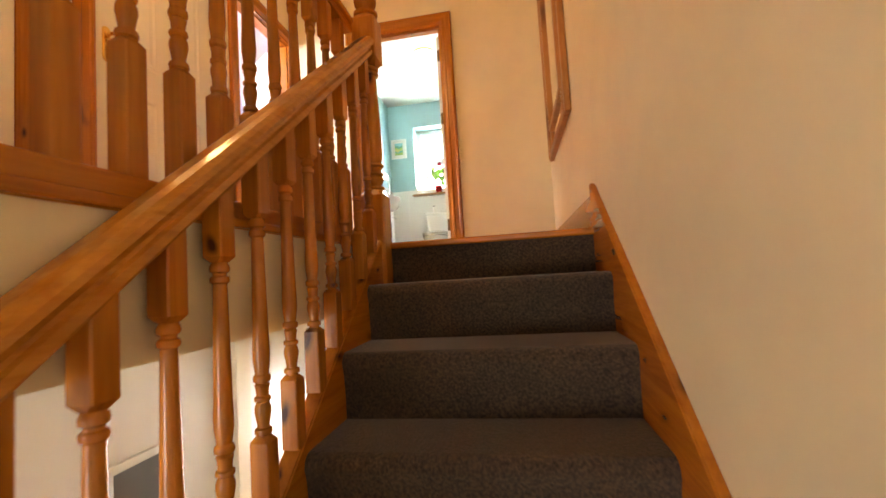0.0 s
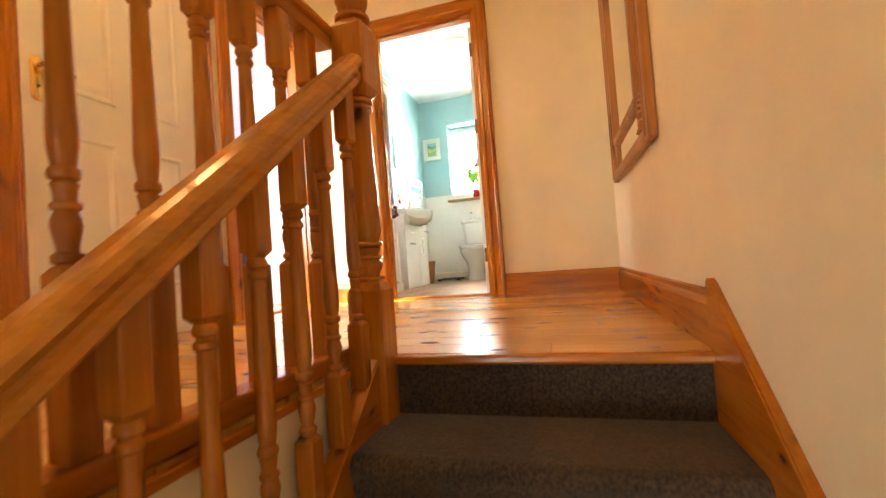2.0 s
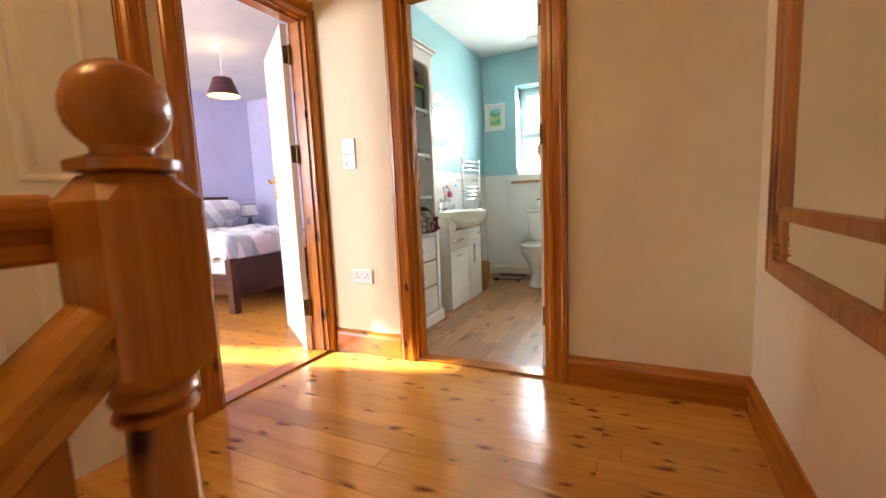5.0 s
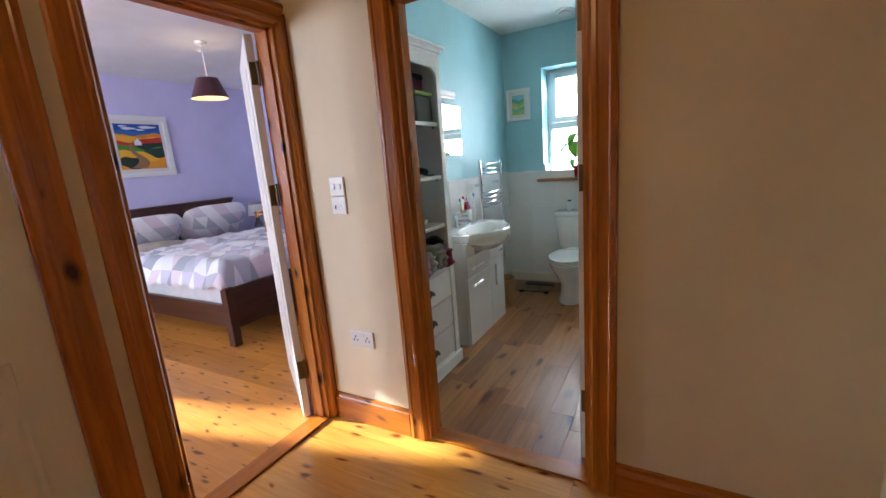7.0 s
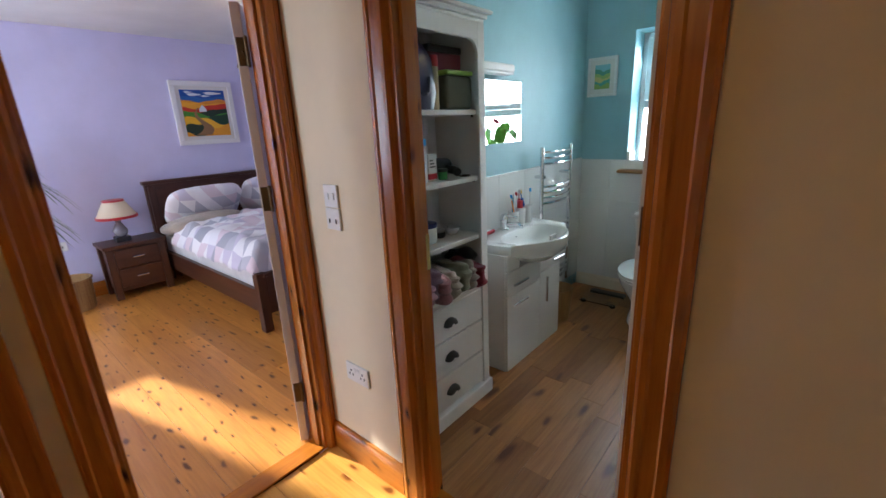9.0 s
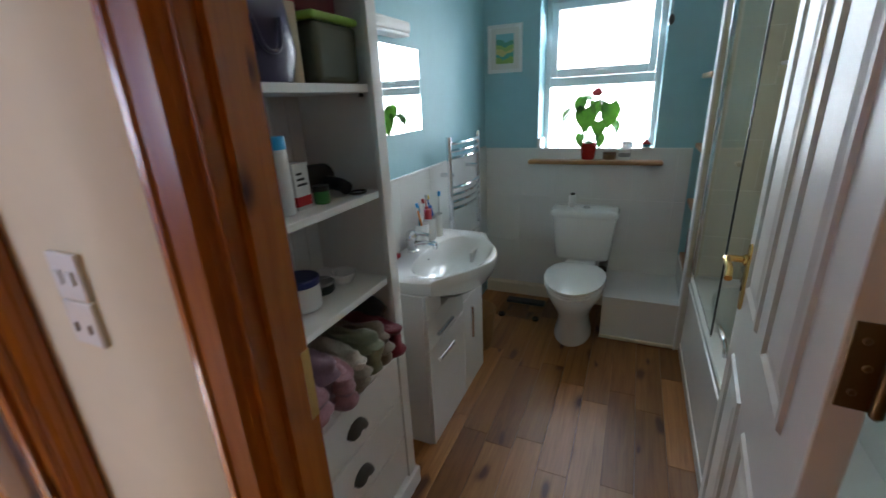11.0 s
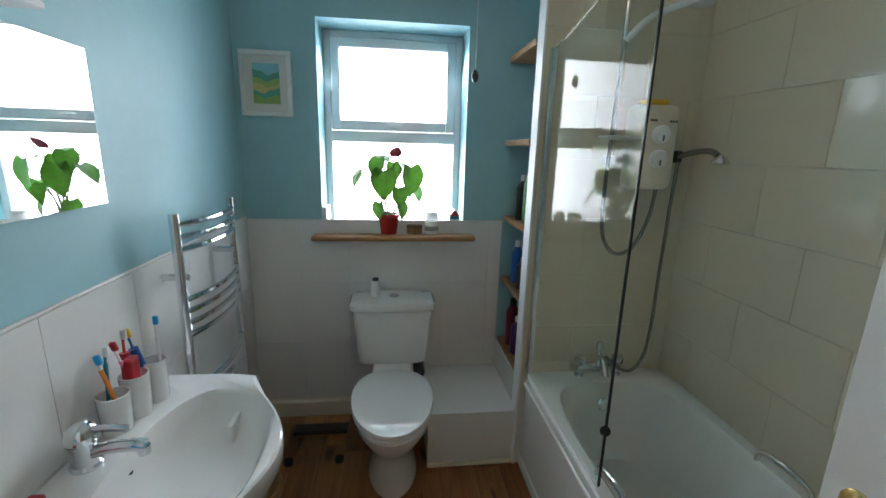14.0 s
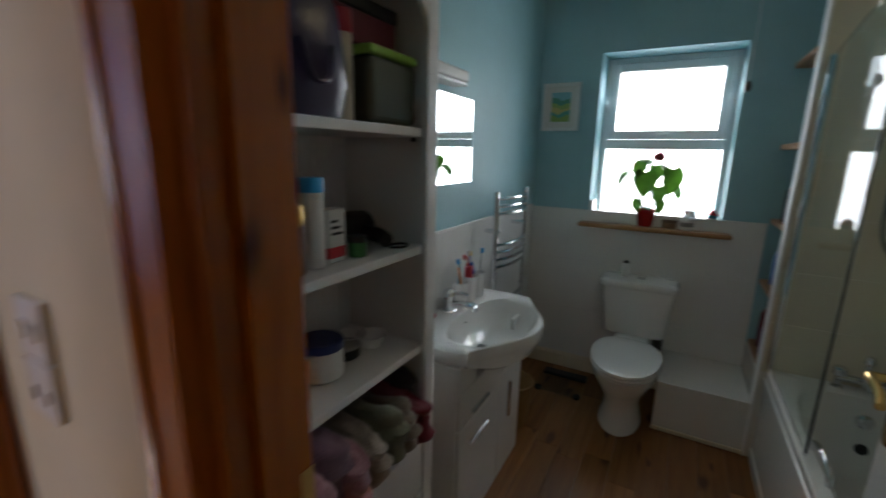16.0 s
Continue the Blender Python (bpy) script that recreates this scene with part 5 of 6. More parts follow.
cord = thing("pull_cord", "white pull cord with a dark turned knob", "pull cord", (-0.21, 5.93, 0))
part("cord", tube([(0, 0, 1.86), (0, 0, CEIL)], 0.0015, 6), PVC, cord)
part("knob", lathe([(0.004, 1.81), (0.014, 1.82), (0.018, 1.838), (0.012, 1.856), (0.004, 1.866)], 14), PEWTER, cord, "", True)

# scales and bin
scl = thing("bathroom_scales", "glass bathroom scales with black feet", "scales")
part("plate", box(-1.12, -0.82, 5.66, 5.96, 0.022, 0.030, 0.003), GLASS, scl).visible_shadow = False
part("display_bar", box(-1.11, -0.83, 5.885, 5.955, 0.010, 0.034, 0.004), BLACK, scl)
for x in (-1.09, -0.85):
    part("foot", lathe([(0.022, 0.005), (0.022, 0.022)], 14, (x, 5.69, 0)), BLACK, scl)
binb = thing("waste_basket", "small round woven wicker waste basket", "waste basket", (-1.13, 5.27, 0.004))
part("weave", lathe([(0.085, 0), (0.088, 0.004)] + [(0.09 + 0.0013 * i + (0.003 if i % 2 else 0), 0.01 + 0.012 * i) for i in range(20)] + [(0.118, 0.255), (0.113, 0.255), (0.085, 0.012)], 28), WICKER, binb, "", True)
part("rim", tube([(0.118 * math.cos(a), 0.118 * math.sin(a), 0.255) for a in [2 * math.pi * i / 28 for i in range(29)]], 0.006, 8), WICKER, binb, "", True)

# niche bottles
for i, (y, z, r, h, c) in enumerate(((5.76, 0.468, 0.035, 0.24, "pink"), (5.86, 0.468, 0.038, 0.20, "violet"), (5.97, 0.468, 0.035, 0.26, "maroon"), (5.75, 0.828, 0.03, 0.20, "teal"), (5.85, 0.828, 0.035, 0.16, "black"), (5.96, 0.828, 0.03, 0.22, "blue"), (5.80, 1.168, 0.04, 0.27, "green"), (5.93, 1.168, 0.035, 0.22, "black"))):
    bt = thing("bottle", COL_WORDS[c] + " plastic bottle on a niche shelf", "bottle", (0.06, y, z), "bottles in the niche")
    part("body", lathe([(r * 0.9, 0), (r, 0.006), (r, h * 0.72), (r * 0.5, h * 0.86), (r * 0.42, h * 0.88)], 16), PL[c], bt, "", True)
    part("cap", lathe([(r * 0.5, h * 0.88), (r * 0.5, h), (r * 0.4, h + 0.004)], 14), PL["white" if i % 2 else "black"], bt, "", True)

# ---- tall cabinet ----
cab = thing("tall_cabinet", "white painted tall shelf cabinet with three drawers", "cabinet")
CX, C0, C1, CT = -1.036, 3.56, 4.205, 1.95
for y0, y1 in ((C0, C0 + 0.025), (C1 - 0.025, C1)):
    part("side", box(BW + 0.002, CX - 0.002, y0, y1, 0.006, CT - 0.05, 0.002, 1), CABINET, cab)
part("back", box(BW + 0.001, BW + 0.010, C0 + 0.025, C1 - 0.025, 0.02, CT - 0.05), CABINET, cab)
for k in range(9):
    y = C0 + 0.03 + 0.066 * k
    part("back_board", box(BW + 0.010, BW + 0.0135, y, y + 0.063, 0.70, CT - 0.06, 0.0015, 1), CABINET, cab)
for y0, y1 in ((C0, C0 + 0.05), (C1 - 0.05, C1)):
    part("stile", box(CX - 0.002, CX + 0.016, y0, y1, 0.08, CT - 0.05, 0.003), CABINET, cab)
SH = (1.535, 1.228, 0.935, 0.672)
for z in SH:
    part("shelf", box(BW + 0.014, CX - (0.004 if z > 0.7 else -0.012), C0 + 0.026, C1 - 0.026, z - 0.022, z, 0.002, 1), CABINET, cab)
    for y in (C1 - 0.031, C0 + 0.031):
        part("shelf_peg", tube([(CX - 0.04, y - 0.004, z - 0.028), (CX - 0.04, y + 0.004, z - 0.028)], 0.006, 8), PEWTER, cab)
part("top_rail", box(CX - 0.002, CX + 0.016, C0 + 0.05, C1 - 0.05, CT - 0.12, CT - 0.05, 0.003), CABINET, cab)
for s, yc in ((1, C0 + 0.05), (-1, C1 - 0.05)):
    bm = bmesh.new()
    prof = [(0, 0), (0, -0.06)] + [(s * (0.06 - 0.06 * math.cos(a)), -0.06 + 0.06 * math.sin(a)) for a in (0.4, 0.8, 1.2, 1.57)]
    rings = [[bm.verts.new((x, yc + p, CT - 0.12 + q)) for p, q in prof] for x in (CX - 0.001, CX + 0.014)]
    loft(bm, rings)
    part("corner_bracket", bm, CABINET, cab)
for i, (o, z0, z1) in enumerate(((0.0, CT - 0.05, CT - 0.035), (0.012, CT - 0.035, CT - 0.015), (0.03, CT - 0.015, CT))):
    part("cornice", box(BW + 0.002, CX + 0.016 + o, C0 + 0.001, C1 + o, z0, z1, 0.004), CABINET, cab)
part("plinth", box(BW + 0.002, CX + 0.03, C0 + 0.001, C1 + 0.014, 0.006, 0.085, 0.006), CABINET, cab)
for z0, z1 in ((0.475, 0.645), (0.29, 0.465), (0.10, 0.28)):
    dr = part("drawer", box(CX - 0.01, CX + 0.012, C0 + 0.055, C1 - 0.055, z0, z1, 0.003), CABINET, cab)
    bm = bmesh.new()
    rr = [[bm.verts.new((CX + 0.012 + 0.026 * math.sin(b_) * f, (C0 + C1) / 2 + 0.045 * math.cos(a_) * f2, (z0 + z1) / 2 - 0.012 + 0.036 * math.sin(a_) * f2)) for a_ in [math.pi * i / 10 for i in range(11)]] for b_, f, f2 in ((0.0, 1, 1), (0.6, 1, 0.97), (1.1, 1, 0.82), (1.45, 1, 0.6), (1.57, 1, 0.25))]
    for a_, b_ in zip(rr, rr[1:]):
        for k in range(10):
            bm.faces.new((a_[k], a_[k + 1], b_[k + 1], b_[k]))
    part("cup_handle", bm, PEWTER, dr, "dark metal cup handle", True)

def jar(name, label, cat, y, z, r, h, body, lid, x=-1.16, lid_h=0.02, squash=(1, 1)):
    t = thing(name, label, cat, (x, y, z))
    part("body", lathe([(r * 0.9, 0), (r, 0.005), (r, h - lid_h - 0.006), (r * 0.95, h - lid_h)], 20, squash=squash), body, t, "", True)
    part("lid", lathe([(r * 1.03, h - lid_h), (r * 1.03, h - 0.003), (r * 0.97, h), (0.003, h)], 20, squash=squash), lid, t, "", True)
    return t
CLEARP = material("cloudy_plastic", (0.11, 0.12, 0.09), 0.2)
bagm = material("shiny_violet_fabric", (0.022, 0.010, 0.045), 0.3)
bm = bmesh.new()
loft(bm, [super_ring(bm, -1.15, 3.80, 0.10, 0.11, 1.537, 24, 4), super_ring(bm, -1.15, 3.80, 0.115, 0.12, 1.60, 24, 4), super_ring(bm, -1.15, 3.80, 0.105, 0.11, 1.74, 24, 3), super_ring(bm, -1.15, 3.80, 0.05, 0.10, 1.80, 24, 3)])
wash = tagged(part("wash_bag", bm, bagm, None, "", True), "shiny dark violet wash bag on the top shelf", "wash bag")
part("zip", box(-1.156, -1.144, 3.705, 3.895, 1.798, 1.806, 0.002, 1), PEWTER, wash, "dark metal zip")
part("strap", tube(arc([(-1.035, 3.76, 1.66), (-1.028, 3.78, 1.60), (-1.028, 3.82, 1.60), (-1.035, 3.84, 1.66)]), 0.005, 8), bagm, wash, "", True)
tb = thing("storage_tub", "clear plastic tub with a green lid", "storage tub", (-1.15, 4.07, 1.537))
part("tub", box(-0.09, 0.09, -0.09, 0.09, 0, 0.145, 0.015, 3), CLEARP, tb)
part("lid", box(-0.095, 0.095, -0.095, 0.095, 0.145, 0.165, 0.008, 3), PL["lime"], tb)
tb = thing("gift_box", "dark maroon cardboard box on the tub", "box", (-1.18, 4.02, 1.703))
part("base", box(-0.08, 0.08, -0.11, 0.11, 0, 0.07, 0.004), PL["maroon"], tb)
part("lid", box(-0.083, 0.083, -0.113, 0.113, 0.07, 0.10, 0.004), PL["black"], tb)
jar("spray_bottle", "slim bottle with a red cap", "bottle", 3.935, 1.537, 0.022, 0.22, PL["cream"], PL["red"], -1.10, 0.045)
jar("shampoo_bottle", "white plastic shampoo bottle", "bottle", 3.66, 1.23, 0.034, 0.20, PL["white"], PL["white"], -1.10, 0.03, (0.8, 1.1))
jar("lotion_bottle", "pale grey lotion bottle", "bottle", 3.73, 1.23, 0.032, 0.215, PL["grey"], PL["maroon"], -1.17, 0.04)
jar("cream_bottle", "white plastic cream bottle with a blue cap", "bottle", 3.84, 1.23, 0.026, 0.19, PL["white"], PL["sky"], -1.11, 0.03)
jar("perfume_bottle", "dark glass perfume bottle with a gold cap", "bottle", 3.775, 1.23, 0.026, 0.14, PL["brown"], BRASS, -1.10, 0.04)
ct = thing("medicine_carton", "white carton with a red band", "carton", (-1.12, 3.905, 1.229))
part("carton", box(-0.018, 0.018, -0.027, 0.027, 0, 0.12, 0.001, 1), PL["white"], ct)
part("band", box(-0.0185, 0.0185, -0.0275, 0.0275, 0.01, 0.035), PL["red"], ct)
for i in range(3):
    part("print_line", box(0.018, 0.0188, -0.018, 0.018 - 0.008 * i, 0.062 + 0.014 * i, 0.068 + 0.014 * i), PL["black"], ct)
hd = thing("hair_dryer", "black hair dryer lying on the shelf", "hair dryer", (-1.2, 4.02, 1.23))
part("barrel", tube(arc([(0, -0.09, 0.045), (0, 0.0, 0.05), (0, 0.09, 0.045)]), 0.042, 14), PL["black"], hd, "", True)
part("handle", tube(arc([(0.02, 0.05, 0.04), (0.08, 0.06, 0.03), (0.11, 0.05, 0.022)]), 0.02, 12), PL["black"], hd, "", True)
rg = thing("hair_band", "black elastic hair band", "hair band", (-1.08, 4.11, 1.233))
part("band", tube([(0.022 * math.cos(a), 0.028 * math.sin(a), 0) for a in [2 * math.pi * i / 20 for i in range(21)]], 0.0035, 6), PL["black"], rg, "", True)
jar("small_pot", "small dark green pot", "pot", 3.97, 1.23, 0.022, 0.05, PL["green"], PL["black"], -1.10, 0.015)
jar("red_tub", "red and white plastic tub", "tub", 3.66, 0.937, 0.05, 0.085, PL["red"], PL["maroon"], -1.12, 0.015)
jar("orange_tub", "orange plastic tub with a lid", "tub", 3.76, 0.937, 0.058, 0.09, PL["orange"], PL["orange"], -1.14, 0.018)
jar("white_tub", "white tub with a navy blue lid", "tub", 3.895, 0.937, 0.055, 0.095, PL["white"], PL["navy"], -1.16, 0.02)
jar("dark_dish", "shallow dark dish on a shelf", "dish", 4.0, 0.937, 0.042, 0.035, PL["black"], PL["grey"], -1.18, 0.006)
for k in range(2):
    cd = thing("white_dish", "small white ceramic dish", "dish", (-1.16 - 0.05 * k, 4.09 - 0.035 * k, 0.937 + 0.001 * k), "dishes on the shelf")
    part("dish", lathe([(0.028, 0), (0.045, 0.035), (0.041, 0.035), (0.024, 0.006)], 18), CERAMIC, cd, "", True)

# folded towels and clothes in the open bay
def soft_roll(name, label, cat, at, sx, sy, sz, mat, seed):
    """A rolled or folded cloth: a rounded lump with creases."""
    bm = bmesh.new()
    bmesh.ops.create_icosphere(bm, subdivisions=4, radius=1)
    for v in bm.verts:
        p = v.co
        q = Vector((math.copysign(abs(p.x) ** 0.6, p.x) * sx, math.copysign(abs(p.y) ** 0.6, p.y) * sy, math.copysign(abs(p.z) ** 0.6, p.z) * sz + sz))
        d = noise.noise(Vector((q.x * 9, q.y * 9, q.z * 22)) + Vector((seed * 7.0, 0, 0))) * 0.022 + 0.008 * math.sin(q.z * 130 + 4 * noise.noise(q * 12))
        v.co = q + p.normalized() * d
        v.co.z = max(v.co.z, 0.0)
    t = part(name, bm, mat, None, "", True)
    t.location = at
    return tagged(t, label, cat)
soft_roll("folded_towel", "rolled rose pink towel in the open bay", "towel", (-1.10, 3.72, 0.674), 0.12, 0.055, 0.07, FAB["rose"], 1)
soft_roll("folded_towel", "folded mauve towel in the open bay", "towel", (-1.14, 3.80, 0.674), 0.12, 0.06, 0.085, FAB["mauve"], 2)
soft_roll("rolled_clothes", "dark patterned garment bundled in the bay", "clothes", (-1.10, 3.64, 0.674), 0.10, 0.035, 0.06, FAB["charcoal"], 3)
soft_roll("folded_towel", "small pink towel in the open bay", "towel", (-1.08, 3.845, 0.674), 0.10, 0.035, 0.065, FAB["rose"], 4)
soft_roll("folded_towel", "folded cream towel in the open bay", "towel", (-1.09, 3.915, 0.674), 0.11, 0.035, 0.068, FAB["cream"], 5)
soft_roll("folded_towel", "folded sage green towel in the open bay", "towel", (-1.10, 3.985, 0.674), 0.12, 0.035, 0.078, FAB["sage"], 6)
soft_roll("folded_towel", "folded taupe towel in the open bay", "towel", (-1.10, 4.05, 0.674), 0.12, 0.03, 0.07, FAB["taupe"], 7)
soft_roll("folded_towel", "folded crimson towel in the open bay", "towel", (-1.09, 4.11, 0.674), 0.12, 0.028, 0.062, FAB["crimson"], 8)
soft_roll("folded_towel", "folded black towel in the open bay", "towel", (-1.16, 4.15, 0.674), 0.10, 0.024, 0.085, FAB["charcoal"], 9)

# ---- landing things ----
wm = thing("wall_mirror", "tall mirror in a carved pine double frame", "mirror")
MX, M0, M1, MZ0, MZ1 = EAST, 2.122, 3.125, 0.625, 2.02
FR = wood("light_carved_pine", (0.46, 0.21, 0.06), (0.28, 0.10, 0.025), "z", 0.4, 0.7)
def bar(y0, y1, z0, z1, t, name="frame_bar", parent=wm):
    return part(name, box(MX - t, MX - 0.001, y0, y1, z0, z1, 0.006), FR, parent)
bar(M0, M0 + 0.075, MZ0, MZ1, 0.034)
bar(M1 - 0.075, M1, MZ0, MZ1, 0.034)
bar(M0 + 0.075, M1 - 0.075, MZ0, MZ0 + 0.05, 0.034)
bar(M0 + 0.075, M1 - 0.075, MZ1 - 0.05, MZ1, 0.034)
for y in (M0 + 0.03, M1 - 0.045):
    bar(y, y + 0.016, MZ0 + 0.01, MZ1 - 0.01, 0.040, "bead")
part("outer_glass", box(MX - 0.012, MX - 0.006, M0 + 0.07, M1 - 0.07, MZ0 + 0.045, MZ1 - 0.045), MIRROR, wm)
for y0, y1 in ((M0 + 0.20, M0 + 0.245), (M1 - 0.12, M1 - 0.082)):
    bar(y0, y1, MZ0 + 0.20, MZ1 - 0.20, 0.030, "inner_bar")
bar(M0 + 0.245, M1 - 0.12, MZ0 + 0.18, MZ0 + 0.22, 0.030, "inner_bar")
bar(M0 + 0.245, M1 - 0.12, MZ1 - 0.22, MZ1 - 0.18, 0.030, "inner_bar")
rng = random.Random(9)
for zc, up in ((MZ0 + 0.05, 1), (MZ1 - 0.05, -1)):
    for y0, y1 in ((M0 + 0.07, M0 + 0.25), (M1 - 0.125, M1 - 0.072)):
        bm = bmesh.new()
        zz = sorted((zc, zc + up * 0.17))
        add_box(bm, MX - 0.020, MX - 0.008, y0, y1, zz[0], zz[1], 0.004)
        n = 26 if y1 - y0 > 0.1 else 10
        for k in range(n):
            cy, cz, r = rng.uniform(y0 + 0.012, y1 - 0.012), rng.uniform(zz[0] + 0.012, zz[1] - 0.012), rng.uniform(0.008, 0.015)
            lump = lathe([(r, 0.0), (r * 0.9, 0.006), (r * 0.5, 0.012), (0.002, 0.013)], 9, (0, 0, 0), None, (1.0, 0.55))
            turn = Matrix.Translation((MX - 0.019, cy, cz)) @ Euler((rng.uniform(0, 3.1), 0, 0)).to_matrix().to_4x4() @ Euler((0, radians(-90), 0)).to_matrix().to_4x4()
            lump.transform(turn)
            spare = bpy.data.meshes.new("lump")
            lump.to_mesh(spare)
            lump.free()
            bm.from_mesh(spare)
            bpy.data.meshes.remove(spare)
        part("carved_corner", bm, FR, wm, "carved leaf corner panel", True)

def plate(name, label, cat, x0, x1, z0, z1):
    t = thing(name, label, cat)
    part("plate", box(x0, x1, NORTH - 0.010, NORTH, z0, z1, 0.003), PLASTIC, t)
    return t
sw = plate("light_switch", "white plastic double light switch on the wall", "light switch", -1.219, -1.134, 1.19, 1.276)
for x in (-1.194, -1.159):
    part("rocker", box(x - 0.008, x + 0.008, NORTH - 0.014, NORTH - 0.010, 1.22, 1.246, 0.002), PVC, sw)
sw2 = plate("heating_control", "white plastic thermostat control below the switch", "thermostat", -1.219, -1.134, 1.102, 1.187)
for x in (-1.196, -1.156):
    part("dial_mark", box(x - 0.004, x + 0.004, NORTH - 0.0125, NORTH - 0.010, 1.128, 1.146, 0.001, 1), PEWTER if x < -1.18 else STEEL, sw2)
so = plate("double_socket", "white plastic double wall socket", "socket", -1.21, -1.066, 0.434, 0.518)
for x in (-1.175, -1.102):
    for dx, dz in ((0, 0.018), (-0.011, 0), (0.011, 0)):
        part("pin_hole", box(x + dx - 0.003, x + dx + 0.003, NORTH - 0.0112, NORTH - 0.010, 0.464 + dz, 0.474 + dz), BLACK, so)
    part("rocker", box(x + (0.026 if x < -1.14 else -0.026) - 0.006, x + (0.026 if x < -1.14 else -0.026) + 0.006, NORTH - 0.0135, NORTH - 0.010, 0.486, 0.506, 0.001, 1), PVC, so)
tagged(part("strike_plate", box(BD0 + 0.0005, BD0 + 0.005, BS - 0.048, BS - 0.004, 0.985, 1.115, 0.001, 1), BRASS), "brass strike plate on the door jamb", "strike plate")

# hall below
hp = thing("hall_picture", "dark photograph in a white frame in the hall", "picture")
for b in ((1.60, 1.98, -1.28, -1.24), (1.60, 1.98, -0.94, -0.90), (1.60, 1.64, -1.24, -0.94), (1.94, 1.98, -1.24, -0.94)):
    part("frame", box(WEST, WEST + 0.02, *b, 0.003), WHITE, hp)
part("photograph", box(WEST + 0.002, WEST + 0.012, 1.64, 1.94, -1.24, -0.94), material("dark_photo", (0.12, 0.12, 0.12), 0.3), hp)
structure("hall_doorpost", box(WEST, WEST + 0.06, 2.42, 2.56, LOW, -0.256, 0.004), CREAM, "cream painted post in the hall below")

# ---- bedroom ----
bed = thing("bed", "double bed with a dark wooden frame, made up", "bed")
B0, B1, BHX, BFX = 3.78, 5.41, -4.90, -2.79
part("headboard", box(BHX - 0.05, BHX, B0 - 0.02, B1 + 0.02, 0.10, 1.02, 0.006), DARK_WOOD["y"], bed)
part("headboard_cap", box(BHX - 0.065, BHX + 0.015, B0 - 0.035, B1 + 0.035, 1.02, 1.055, 0.008), DARK_WOOD["y"], bed)
part("footboard", box(BFX - 0.045, BFX - 0.005, B0 + 0.06, B1 - 0.06, 0.14, 0.44, 0.006), DARK_WOOD["y"], bed)
part("footboard_cap", box(BFX - 0.06, BFX + 0.01, B0 + 0.05, B1 - 0.05, 0.44, 0.47, 0.006), DARK_WOOD["y"], bed)
for x in (BFX - 0.065, BHX - 0.055):
    for y in (B0, B1 - 0.07):
        part("leg", box(x, x + 0.07, y, y + 0.07, 0.002, 0.48 if x > -4 else 1.0, 0.005), DARK_WOOD["z"], bed)
for y in (B0 + 0.01, B1 - 0.045):
    part("side_rail", box(BHX, BFX - 0.065, y, y + 0.035, 0.16, 0.34, 0.004), DARK_WOOD["x"], bed)
part("mattress", box(BHX + 0.01, BFX - 0.06, B0 + 0.05, B1 - 0.05, 0.28, 0.50, 0.03, 3), cloth("white_ticking", (0.78, 0.77, 0.74), (0.62, 0.61, 0.6), 200.0, 0.2), bed, "white mattress", True)

QUILT = material("patchwork_cotton", (0.6, 0.6, 0.65), 0.9, sheen_weight=0.2)
nt, add, b = nodes_of(QUILT)
v = coords(nt, add, (6.2, 6.8, 6.8))
sep = add("ShaderNodeSeparateXYZ")
nt.links.new(v, sep.inputs[0])
def math_node(op, a, c=0.0):
    n = add("ShaderNodeMath")
    n.operation = op
    for s, val in zip(n.inputs, (a, c)):
        if isinstance(val, (int, float)):
            s.default_value = val
        else:
            nt.links.new(val, s)
    return n.outputs[0]
fx, fy = math_node("FRACT", sep.outputs[0]), math_node("FRACT", sep.outputs[1])
tri = math_node("GREATER_THAN", math_node("ADD", fx, fy), 1.0)
cmb = add("ShaderNodeCombineXYZ")
for i, o in enumerate((math_node("FLOOR", sep.outputs[0]), math_node("FLOOR", sep.outputs[1]), math_node("MULTIPLY", tri, 3.3))):
    nt.links.new(o, cmb.inputs[i])
wnz = add("ShaderNodeTexWhiteNoise")
nt.links.new(cmb.outputs[0], wnz.inputs["Vector"])
cr = add("ShaderNodeValToRGB")
cr.color_ramp.interpolation = "CONSTANT"
els = cr.color_ramp.elements
for p, c in ((0.2, (0.50, 0.50, 0.55)), (0.4, (0.72, 0.62, 0.65)), (0.6, (0.80, 0.79, 0.80)), (0.8, (0.60, 0.56, 0.65))):
    e = els.new(p)
    e.color = (*c, 1)
els[0].color, els[-1].color = (0.84, 0.83, 0.83, 1), (0.38, 0.39, 0.44, 1)
els[-1].position = 0.92
nt.links.new(wnz.outputs["Value"], cr.inputs[0])
nt.links.new(cr.outputs[0], b.inputs["Base Color"])
wv = add("ShaderNodeTexNoise", Scale=350.0)
bump(nt, add, b, wv.outputs[0], 0.15, 0.001)

